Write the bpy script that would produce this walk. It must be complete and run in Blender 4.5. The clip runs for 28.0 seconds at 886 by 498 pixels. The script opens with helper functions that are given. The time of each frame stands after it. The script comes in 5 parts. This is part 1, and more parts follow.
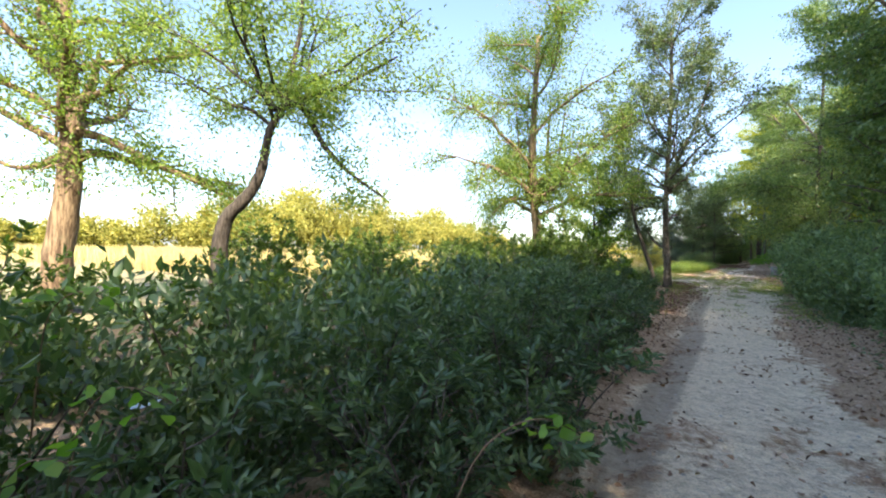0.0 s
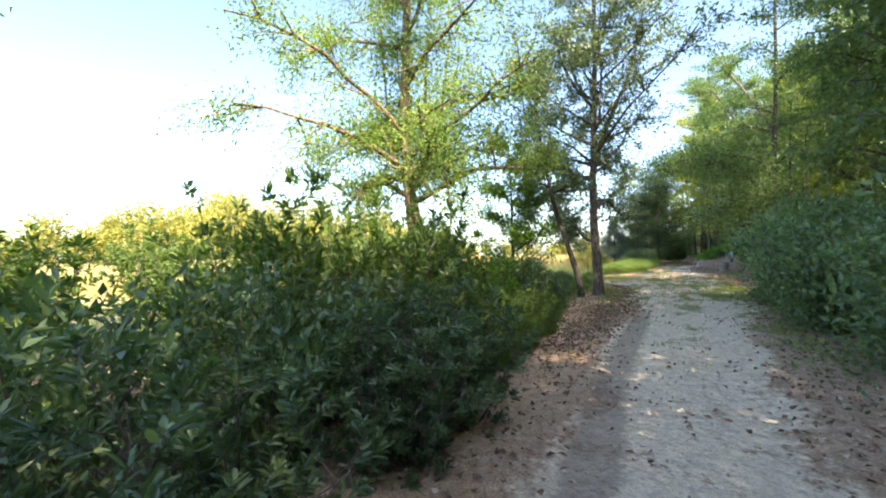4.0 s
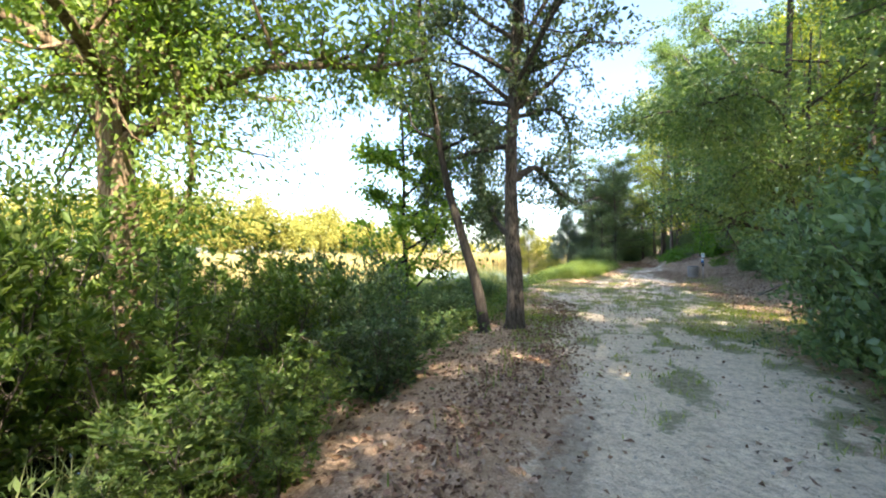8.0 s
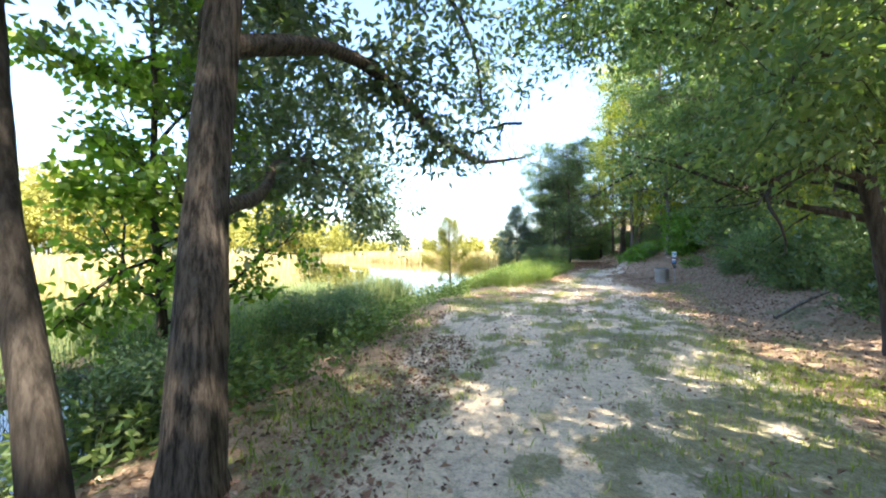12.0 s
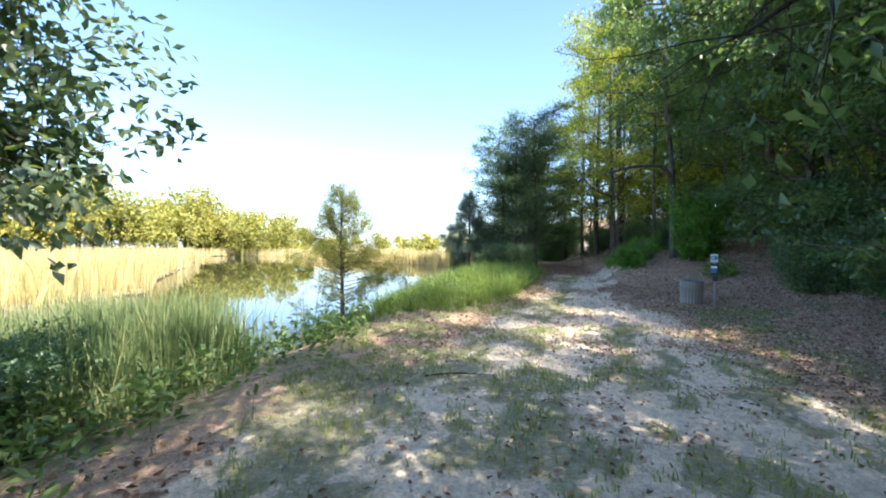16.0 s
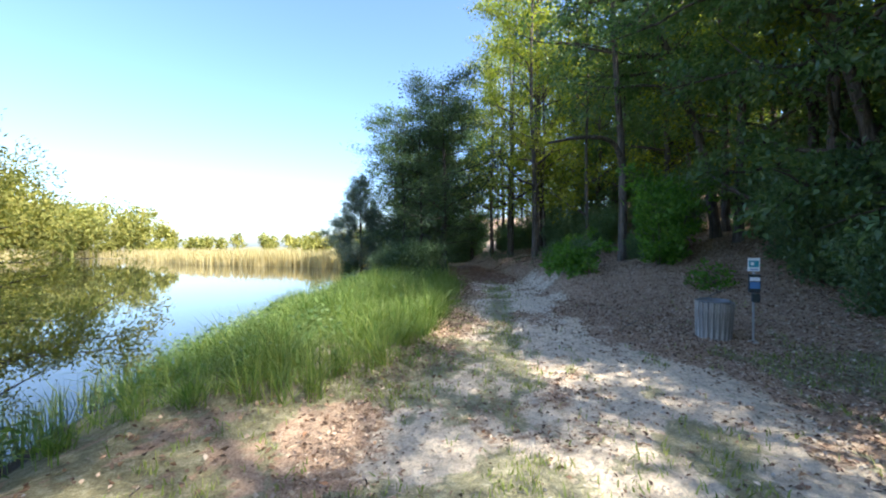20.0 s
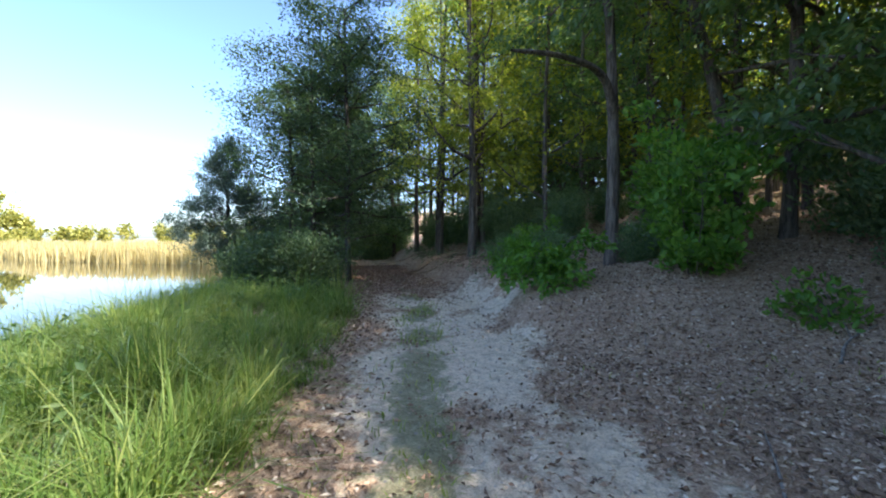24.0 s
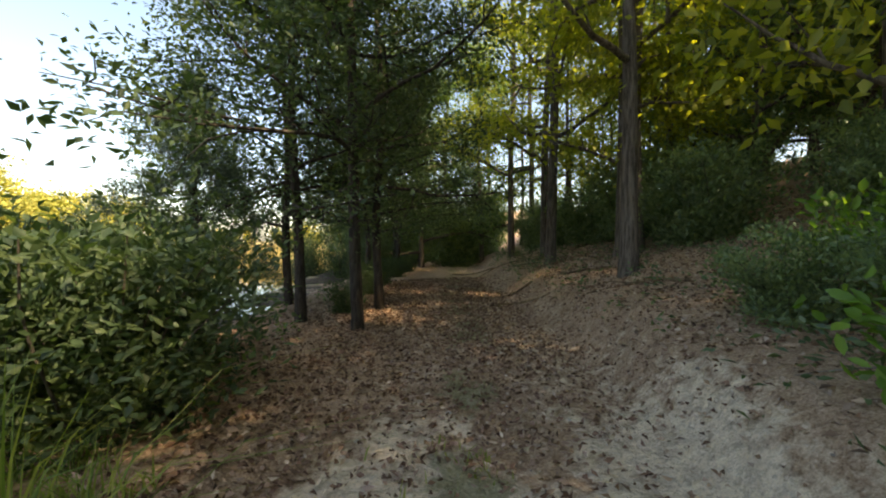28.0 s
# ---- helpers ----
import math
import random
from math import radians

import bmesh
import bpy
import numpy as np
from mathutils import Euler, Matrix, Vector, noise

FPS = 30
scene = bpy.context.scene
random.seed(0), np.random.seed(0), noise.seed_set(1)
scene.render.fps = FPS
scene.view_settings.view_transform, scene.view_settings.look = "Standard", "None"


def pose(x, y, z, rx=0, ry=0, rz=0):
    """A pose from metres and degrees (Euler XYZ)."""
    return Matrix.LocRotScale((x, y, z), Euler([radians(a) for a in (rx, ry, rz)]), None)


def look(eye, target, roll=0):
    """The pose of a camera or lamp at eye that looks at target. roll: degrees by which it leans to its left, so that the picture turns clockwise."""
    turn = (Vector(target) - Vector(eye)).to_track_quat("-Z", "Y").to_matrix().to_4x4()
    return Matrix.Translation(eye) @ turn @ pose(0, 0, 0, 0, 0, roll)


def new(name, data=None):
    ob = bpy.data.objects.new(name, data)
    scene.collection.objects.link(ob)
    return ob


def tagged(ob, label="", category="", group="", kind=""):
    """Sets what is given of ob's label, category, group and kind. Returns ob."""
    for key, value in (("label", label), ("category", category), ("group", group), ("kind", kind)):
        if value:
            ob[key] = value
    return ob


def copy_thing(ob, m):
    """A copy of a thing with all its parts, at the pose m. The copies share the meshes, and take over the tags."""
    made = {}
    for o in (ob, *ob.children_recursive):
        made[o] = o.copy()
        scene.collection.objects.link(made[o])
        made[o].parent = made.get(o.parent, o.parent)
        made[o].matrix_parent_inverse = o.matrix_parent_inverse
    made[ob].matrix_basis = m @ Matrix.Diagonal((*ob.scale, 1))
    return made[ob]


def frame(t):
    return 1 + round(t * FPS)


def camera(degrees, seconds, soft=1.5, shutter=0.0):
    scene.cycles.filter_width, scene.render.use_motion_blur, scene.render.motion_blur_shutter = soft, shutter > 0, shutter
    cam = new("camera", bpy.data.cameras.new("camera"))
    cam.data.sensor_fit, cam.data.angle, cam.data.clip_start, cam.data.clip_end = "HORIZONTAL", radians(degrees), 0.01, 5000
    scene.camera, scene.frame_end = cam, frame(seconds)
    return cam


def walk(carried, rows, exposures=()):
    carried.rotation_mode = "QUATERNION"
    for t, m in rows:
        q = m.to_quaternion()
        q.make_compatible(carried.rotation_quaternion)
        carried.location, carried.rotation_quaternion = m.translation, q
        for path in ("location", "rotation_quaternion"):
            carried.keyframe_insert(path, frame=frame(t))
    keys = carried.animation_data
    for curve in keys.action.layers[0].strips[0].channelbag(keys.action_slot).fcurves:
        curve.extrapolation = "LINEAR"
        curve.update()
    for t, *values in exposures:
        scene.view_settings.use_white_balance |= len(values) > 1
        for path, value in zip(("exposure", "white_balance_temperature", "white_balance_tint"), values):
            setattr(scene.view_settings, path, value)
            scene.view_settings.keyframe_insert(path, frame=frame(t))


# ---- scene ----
cam = camera(95.5, 28.0, 2.0)

PATH = [
    (0, (4.849, 1.108, 1.646), (4.45, 3.068, 1.649), 1.0),
    (0.5, (5.136, 1.912, 1.632), (4.778, 3.88, 1.629), 1.1),
    (1, (5.457, 2.754, 1.626), (5.136, 4.728, 1.629), 0.7),
    (1.5, (5.8, 3.552, 1.608), (5.513, 5.531, 1.616), 0.3),
    (2, (6.171, 4.354, 1.602), (5.911, 6.337, 1.624), -0.2),
    (2.5, (6.512, 5.19, 1.584), (6.279, 7.177, 1.607), -0.5),
    (3, (6.839, 5.922, 1.558), (6.625, 7.91, 1.584), -0.8),
    (3.5, (7.195, 6.615, 1.536), (6.983, 8.604, 1.571), -1.1),
    (5.5, (8.62, 9.743, 1.606), (8.469, 11.737, 1.615), 0.1),
    (6, (8.936, 10.621, 1.624), (8.806, 12.617, 1.633), 0.0),
    (6.5, (9.276, 11.53, 1.612), (9.166, 13.527, 1.619), 0.2),
    (7, (9.583, 12.375, 1.606), (9.495, 14.373, 1.612), 0.4),
    (7.5, (9.903, 13.253, 1.599), (9.847, 15.252, 1.609), 0.0),
    (8, (10.283, 14.028, 1.591), (10.254, 16.028, 1.605), -0.3),
    (8.5, (10.641, 14.673, 1.605), (10.632, 16.672, 1.622), -0.5),
    (9, (10.933, 15.559, 1.647), (10.967, 17.558, 1.656), -0.3),
    (9.5, (11.313, 16.443, 1.615), (11.382, 18.441, 1.623), -0.4),
    (10, (11.801, 17.288, 1.595), (11.889, 19.286, 1.602), -0.3),
    (10.5, (12.189, 18.011, 1.571), (12.295, 20.008, 1.575), -0.2),
    (11, (12.565, 18.706, 1.607), (12.687, 20.702, 1.611), -0.5),
    (11.5, (12.883, 19.196, 1.628), (13.012, 21.192, 1.637), -1.1),
    (12, (13.101, 19.698, 1.584), (13.242, 21.693, 1.589), -0.5),
    (12.5, (13.354, 20.173, 1.599), (13.500, 22.167, 1.604), -0.4),
    (14.5, (14.351, 24.053, 1.59), (14.581, 26.04, 1.59), 0.0),
    (15, (14.579, 24.853, 1.589), (14.844, 26.836, 1.589), 0.2),
    (15.5, (14.824, 25.607, 1.582), (15.13, 27.583, 1.579), 0.2),
    (16, (15.062, 26.382, 1.573), (15.414, 28.351, 1.567), 0.2),
    (16.5, (15.226, 27.059, 1.585), (15.63, 29.018, 1.582), 0.2),
    (17, (15.417, 27.735, 1.591), (15.871, 29.682, 1.59), 0.2),
    (17.5, (15.633, 28.39, 1.585), (16.131, 30.327, 1.583), 0.1),
    (18, (15.881, 29.059, 1.592), (16.429, 30.982, 1.588), 0.2),
    (18.5, (16.054, 29.647, 1.604), (16.653, 31.555, 1.602), 0.1),
    (19, (16.242, 30.227, 1.607), (16.9, 32.116, 1.604), 0.0),
    (19.5, (16.419, 30.804, 1.584), (17.15, 32.666, 1.577), 0.1),
    (20, (16.623, 31.368, 1.606), (17.453, 33.188, 1.597), -0.1),
    (20.5, (16.894, 31.926, 1.606), (17.834, 33.691, 1.593), 0.2),
    (21, (17.225, 32.466, 1.599), (18.262, 34.176, 1.584), 0.4),
    (21.5, (17.583, 33.033, 1.6), (18.685, 34.701, 1.581), 0.3),
    (23.5, (18.921, 34.916, 1.62), (20.099, 36.532, 1.583), 0.2),
    (24, (19.368, 35.547, 1.61), (20.508, 37.19, 1.574), 0.4),
    (24.5, (19.817, 36.192, 1.597), (20.91, 37.866, 1.556), 0.1),
    (25, (20.217, 36.808, 1.609), (21.266, 38.511, 1.573), 0.2),
    (25.5, (20.606, 37.466, 1.581), (21.61, 39.196, 1.541), 0.2),
    (26, (21.078, 38.187, 1.549), (22.028, 39.947, 1.505), -0.2),
    (26.5, (21.565, 38.956, 1.574), (22.46, 40.744, 1.532), -0.3),
    (27, (22.062, 39.714, 1.585), (22.895, 41.532, 1.551), -0.1),
    (27.5, (22.537, 40.55, 1.607), (23.316, 42.392, 1.577), 0.2),
    (28, (23.039, 41.403, 1.617), (23.754, 43.271, 1.583), 0.1),
]
walk(cam, [(t, look(eye, target, roll)) for t, eye, target, roll in PATH], [(0, 2.1, 6600, 12), (6, 2.5, 6500, 12), (8, 2.55, 6500, 13), (10, 2.5, 6300, 13), (12, 2.6, 6100, 13), (15, 2.15, 5800, 12), (18, 1.72, 5600, 12), (20, 1.65, 5550, 12), (24, 1.85, 5650, 12), (27, 2.1, 6200, 13), (28, 1.95, 8500, 12)])

# ---- world, sun ----
SUN_AZ, SUN_EL = radians(154), radians(47)      # azimuth from +y towards +x
world = bpy.data.worlds.new("world")
scene.world = world
world.use_nodes = True
wt = world.node_tree
sky = wt.nodes.new("ShaderNodeTexSky")
sky.sky_type, sky.sun_disc = "NISHITA", False
sky.sun_elevation, sky.sun_rotation = SUN_EL, SUN_AZ
sky.air_density, sky.dust_density, sky.ozone_density = 1.0, 1.5, 2.0
wt.links.new(sky.outputs[0], wt.nodes["Background"].inputs[0])
wt.nodes["Background"].inputs[1].default_value = 0.125
sun = new("sun", bpy.data.lights.new("sun", "SUN"))
sun.data.energy, sun.data.angle, sun.data.color = 5.0, radians(0.6), (1.0, 0.87, 0.66)
sun.matrix_world = look((0, 0, 60), Vector((0, 0, 60)) - Vector((math.sin(SUN_AZ) * math.cos(SUN_EL), math.cos(SUN_AZ) * math.cos(SUN_EL), math.sin(SUN_EL))))

WATER = -0.42
RNG = np.random.default_rng(11)


# ---- materials ----
class Nodes:
    """Short-hand for building a node material."""

    def __init__(self, name):
        self.mat = bpy.data.materials.new(name)
        self.mat.use_nodes = True
        self.t = self.mat.node_tree
        self.bsdf = self.t.nodes["Principled BSDF"]
        self.out = self.t.nodes["Material Output"]

    def add(self, kind, **props):
        n = self.t.nodes.new(kind)
        for key, value in props.items():
            n.inputs[key.replace("_", " ")].default_value = value
        return n

    def link(self, a, b):
        self.t.links.new(a, b)

    def noise(self, scale, detail=4.0, rough=0.6, coords=None):
        n = self.add("ShaderNodeTexNoise", Scale=scale, Detail=detail, Roughness=rough)
        if coords is None:
            coords = self.coords()
        self.link(coords, n.inputs["Vector"])
        return n.outputs["Fac"]

    def coords(self, kind="Object"):
        return self.add("ShaderNodeTexCoord").outputs[kind]

    def stretched(self, sx, sy, sz, kind="Object"):
        m = self.add("ShaderNodeMapping", Scale=(sx, sy, sz))
        self.link(self.coords(kind), m.inputs["Vector"])
        return m.outputs[0]

    def ramp(self, fac, stops):
        r = self.t.nodes.new("ShaderNodeValToRGB")
        e = r.color_ramp.elements
        while len(e) < len(stops):
            e.new(0.5)
        for el, (at, col) in zip(e, stops):
            el.position, el.color = at, (*col, 1)
        self.link(fac, r.inputs[0])
        return r.outputs[0]

    def mix(self, fac, a, b, mode="MIX"):
        m = self.t.nodes.new("ShaderNodeMix")
        m.data_type, m.blend_type = "RGBA", mode
        for sock, v in ((m.inputs[0], fac), (m.inputs[6], a), (m.inputs[7], b)):
            if isinstance(v, (int, float)):
                sock.default_value = v
            elif isinstance(v, tuple):
                sock.default_value = (*v, 1)
            else:
                self.link(v, sock)
        return m.outputs[2]

    def math(self, op, a, b=0.0):
        m = self.t.nodes.new("ShaderNodeMath")
        m.operation = op
        for sock, v in ((m.inputs[0], a), (m.inputs[1], b)):
            if isinstance(v, (int, float)):
                sock.default_value = v
            else:
                self.link(v, sock)
        return m.outputs[0]

    def bump(self, height, strength=0.4, distance=0.02):
        b = self.add("ShaderNodeBump", Strength=strength, Distance=distance)
        self.link(height, b.inputs["Height"])
        self.link(b.outputs[0], self.bsdf.inputs["Normal"])

    def done(self, color=None, rough=0.8, spec=0.3):
        if color is not None:
            self.link(color, self.bsdf.inputs["Base Color"])
        self.bsdf.inputs["Roughness"].default_value = rough
        self.bsdf.inputs["Specular IOR Level"].default_value = spec
        return self.mat


def leaf_material(name, dark, mid, light, translucent=0.4, rough=0.5, spec=0.35, scale=0.7, glow=1.25):
    """Foliage: hue varies leaf by leaf and in broad patches; light shines through."""
    n = Nodes(name)
    geo = n.add("ShaderNodeNewGeometry")
    patch = n.noise(scale, 2.0, 0.5)
    fac = n.math("ADD", n.math("MULTIPLY", geo.outputs["Random Per Island"], 0.6), n.math("MULTIPLY", patch, 0.5))
    col = n.ramp(fac, [(0.15, dark), (0.5, mid), (0.88, light)])
    obj = n.add("ShaderNodeObjectInfo")
    col = n.mix(n.math("MULTIPLY", obj.outputs["Random"], 0.35), col, tuple(c * k for c, k in zip(mid, (0.75, 0.8, 0.9))))
    n.done(col, rough, spec)
    tr = n.add("ShaderNodeBsdfTranslucent")
    warm = n.mix(1.0, col, (1.25 * glow, 1.3 * glow, 0.55), "MULTIPLY")
    n.link(warm, tr.inputs["Color"])
    ms = n.add("ShaderNodeMixShader", Fac=translucent)
    n.link(n.bsdf.outputs[0], ms.inputs[1])
    n.link(tr.outputs[0], ms.inputs[2])
    n.link(ms.outputs[0], n.out.inputs["Surface"])
    return n.mat


def bark_material(name, dark, light, scale=6.0, deep=0.03):
    n = Nodes(name)
    v = n.stretched(1, 1, 0.13)
    ridges = n.noise(scale * 2.4, 6.0, 0.7, v)
    broad = n.noise(1.3, 3.0)
    col = n.ramp(ridges, [(0.4, dark), (0.6, light)])
    col = n.mix(n.math("MULTIPLY", broad, 0.4), col, tuple(c * 0.45 for c in light))
    moss = n.ramp(n.noise(2.6, 3.0), [(0.6, (0, 0, 0)), (0.72, (1, 1, 1))])
    col = n.mix(n.math("MULTIPLY", moss, 0.35), col, (0.11, 0.13, 0.08))
    n.bump(ridges, 0.9, deep)
    return n.done(col, 0.9, 0.15)


LEAF_BUSH = leaf_material("shrub_leaf", (0.035, 0.07, 0.04), (0.075, 0.13, 0.065), (0.155, 0.22, 0.1), 0.35, 0.4, 0.45)
LEAF_SUNNY = leaf_material("sunny_shrub_leaf", (0.04, 0.075, 0.022), (0.09, 0.15, 0.04), (0.19, 0.25, 0.06), 0.42)
LEAF_WILLOW = leaf_material("willow_leaf", (0.06, 0.11, 0.03), (0.13, 0.21, 0.055), (0.27, 0.33, 0.08), 0.5)
LEAF_OAK = leaf_material("oak_leaf", (0.045, 0.075, 0.05), (0.09, 0.135, 0.085), (0.16, 0.195, 0.11), 0.42, 0.38, 0.55)
LEAF_MAPLE = leaf_material("maple_leaf", (0.06, 0.12, 0.025), (0.13, 0.23, 0.045), (0.24, 0.33, 0.07), 0.55)
LEAF_WOOD = leaf_material("woodland_leaf", (0.05, 0.1, 0.042), (0.12, 0.2, 0.08), (0.23, 0.3, 0.11), 0.48, 0.4, 0.55, scale=0.35, glow=1.0)
LEAF_SHORE = leaf_material("shore_leaf", (0.028, 0.055, 0.032), (0.06, 0.1, 0.05), (0.12, 0.165, 0.075), 0.35, 0.5, 0.3)
# woodland leaf again, with sunlight inside the wood put into its yellower colour
LEAF_WOOD_LIT = leaf_material("sunlit_woodland_leaf", (0.1, 0.135, 0.03), (0.23, 0.26, 0.055), (0.4, 0.4, 0.08), 0.6, scale=0.35)
LEAF_FAR = leaf_material("far_wood_leaf", (0.1, 0.12, 0.035), (0.26, 0.26, 0.07), (0.43, 0.38, 0.11), 0.3, 0.8, 0.1, scale=0.12)
LEAF_CEDAR = leaf_material("cedar_needle", (0.09, 0.12, 0.04), (0.24, 0.25, 0.07), (0.48, 0.42, 0.11), 0.35, 0.6, 0.2, scale=1.2)
LEAF_BLUE = leaf_material("blue_cedar_needle", (0.05, 0.075, 0.065), (0.1, 0.14, 0.12), (0.2, 0.24, 0.2), 0.25, 0.6, 0.2, scale=1.2)
LEAF_EDGE = leaf_material("broad_shrub_leaf", (0.06, 0.11, 0.055), (0.15, 0.235, 0.115), (0.28, 0.36, 0.17), 0.45, 0.35, 0.6, scale=0.5, glow=1.0)
LEAF_FRESH = leaf_material("fresh_green_leaf", (0.06, 0.14, 0.025), (0.13, 0.26, 0.045), (0.26, 0.4, 0.08), 0.5)
LEAF_WEED = leaf_material("weed_leaf", (0.05, 0.1, 0.035), (0.11, 0.18, 0.06), (0.22, 0.28, 0.1), 0.42)
GRASS = leaf_material("grass_blade", (0.05, 0.095, 0.022), (0.14, 0.215, 0.05), (0.36, 0.38, 0.12), 0.4, 0.5, 0.3, scale=0.9)
TURF = leaf_material("turf_blade", (0.12, 0.17, 0.03), (0.24, 0.31, 0.05), (0.42, 0.44, 0.1), 0.45, 0.6, 0.2, scale=1.5)
MOSSY = leaf_material("path_grass_blade", (0.11, 0.14, 0.04), (0.22, 0.27, 0.08), (0.4, 0.4, 0.17), 0.35, 0.6, 0.2, scale=0.9)
REED_GREEN = leaf_material("green_reed_blade", (0.07, 0.11, 0.055), (0.16, 0.22, 0.1), (0.36, 0.36, 0.17), 0.35, 0.5, 0.3, scale=0.5)
REED_TEAL = leaf_material("shore_reed_blade", (0.045, 0.09, 0.06), (0.1, 0.17, 0.12), (0.22, 0.3, 0.2), 0.35, 0.45, 0.4, scale=0.8)
REED_GOLD = leaf_material("golden_reed_blade", (0.27, 0.21, 0.09), (0.48, 0.39, 0.18), (0.64, 0.55, 0.31), 0.35, 0.7, 0.2, scale=0.1, glow=1.0)
BARK_OAK = bark_material("oak_bark", (0.028, 0.024, 0.021), (0.18, 0.152, 0.125), 13.0, 0.09)
BARK_GREY = bark_material("grey_bark", (0.05, 0.042, 0.036), (0.2, 0.17, 0.14), 8.0, 0.03)
BARK_WARM = bark_material("willow_bark", (0.07, 0.045, 0.03), (0.3, 0.22, 0.14), 5.0, 0.06)
BARK_DARK = bark_material("dark_bark", (0.03, 0.026, 0.022), (0.09, 0.077, 0.065), 9.0, 0.02)


def ground_material():
    """Pale sandy gravel, short grass and leaf litter, laid by what grows and wears where."""
    n = Nodes("ground")
    at = {}
    for key in ("sand", "grass", "rut", "mud"):
        a = n.t.nodes.new("ShaderNodeAttribute")
        a.attribute_name = key
        at[key] = a.outputs["Fac"]
    fine, mid, broad = n.noise(55.0, 6.0, 0.75), n.noise(9.0, 5.0, 0.65), n.noise(0.8, 4.0)
    vor = n.add("ShaderNodeTexVoronoi", Scale=42.0)
    n.link(n.coords(), vor.inputs["Vector"])
    pebble = vor.outputs["Distance"]
    sand = n.ramp(n.math("ADD", n.math("MULTIPLY", fine, 0.6), n.math("MULTIPLY", mid, 0.45)), [(0.36, (0.45, 0.37, 0.28)), (0.52, (0.79, 0.65, 0.47)), (0.68, (0.9, 0.79, 0.61))])
    sand = n.mix(n.math("MULTIPLY", broad, 0.12), sand, (0.36, 0.32, 0.27))
    speck = n.ramp(n.noise(130.0, 2.0, 0.5), [(0.6, (0, 0, 0)), (0.68, (1, 1, 1))])
    sand = n.mix(n.math("MULTIPLY", speck, 0.35), sand, (0.13, 0.115, 0.1))
    clod = n.ramp(n.noise(13.0, 6.0, 0.75), [(0.5, (0, 0, 0)), (0.58, (1, 1, 1))])
    sand = n.mix(n.math("MULTIPLY", clod, 0.34), sand, (0.22, 0.195, 0.16))
    dirt = n.ramp(n.noise(3.2, 6.0, 0.7), [(0.52, (0, 0, 0)), (0.62, (1, 1, 1))])
    sand = n.mix(n.math("MULTIPLY", dirt, 0.25), sand, (0.27, 0.225, 0.17))
    crumb = n.ramp(n.noise(34.0, 4.0, 0.6), [(0.58, (0, 0, 0)), (0.66, (1, 1, 1))])
    sand = n.mix(n.math("MULTIPLY", crumb, 0.38), sand, (0.2, 0.185, 0.14))
    litter = n.ramp(n.math("ADD", n.math("MULTIPLY", fine, 0.75), n.math("MULTIPLY", mid, 0.3)), [(0.36, (0.15, 0.095, 0.06)), (0.52, (0.41, 0.285, 0.19)), (0.68, (0.7, 0.54, 0.39))])
    rust = n.ramp(n.noise(2.2, 4.0), [(0.5, (0, 0, 0)), (0.7, (1, 1, 1))])
    litter = n.mix(n.math("MULTIPLY", rust, 0.22), litter, (0.15, 0.075, 0.04))
    green = n.ramp(n.math("ADD", n.math("MULTIPLY", fine, 0.5), n.math("MULTIPLY", mid, 0.5)), [(0.36, (0.09, 0.095, 0.045)), (0.52, (0.22, 0.22, 0.115)), (0.66, (0.46, 0.43, 0.3))])

    def edge(key, spread):
        m = n.math("ADD", at[key], n.math("MULTIPLY", n.math("SUBTRACT", mid, 0.5), spread))
        return n.ramp(m, [(0.38, (0, 0, 0)), (0.6, (1, 1, 1))])

    col = n.mix(edge("sand", 0.9), litter, sand)
    col = n.mix(n.math("MULTIPLY", edge("grass", 1.7), 0.8), col, green)
    col = n.mix(n.math("MULTIPLY", edge("rut", 1.3), 0.55), col, (0.16, 0.125, 0.1))
    col = n.mix(edge("mud", 0.5), col, (0.06, 0.05, 0.035))
    lumps = n.noise(4.5, 3.0, 0.6)
    n.bump(n.math("ADD", n.math("ADD", n.math("MULTIPLY", fine, 0.5), n.math("MULTIPLY", mid, 1.2)), n.math("ADD", n.math("MULTIPLY", lumps, 1.6), n.math("MULTIPLY", pebble, 0.2))), 0.9, 0.05)
    return n.done(col, 0.95, 0.15)


def water_material():
    n = Nodes("still_water")
    n.bsdf.inputs["Base Color"].default_value = (0.018, 0.022, 0.016, 1)
    n.bsdf.inputs["IOR"].default_value = 1.33
    rip = n.noise(1.1, 3.0, 0.55, n.stretched(0.5, 1.4, 1))
    n.bump(rip, 0.05, 0.02)
    m = n.done(None, 0.02, 1.0)
    return m


def litter_material(name, stops):
    n = Nodes(name)
    geo = n.add("ShaderNodeNewGeometry")
    col = n.ramp(geo.outputs["Random Per Island"], stops)
    col = n.mix(n.math("MULTIPLY", n.noise(60.0, 3.0), 0.4), col, (0.05, 0.035, 0.025))
    return n.done(col, 0.75, 0.25)


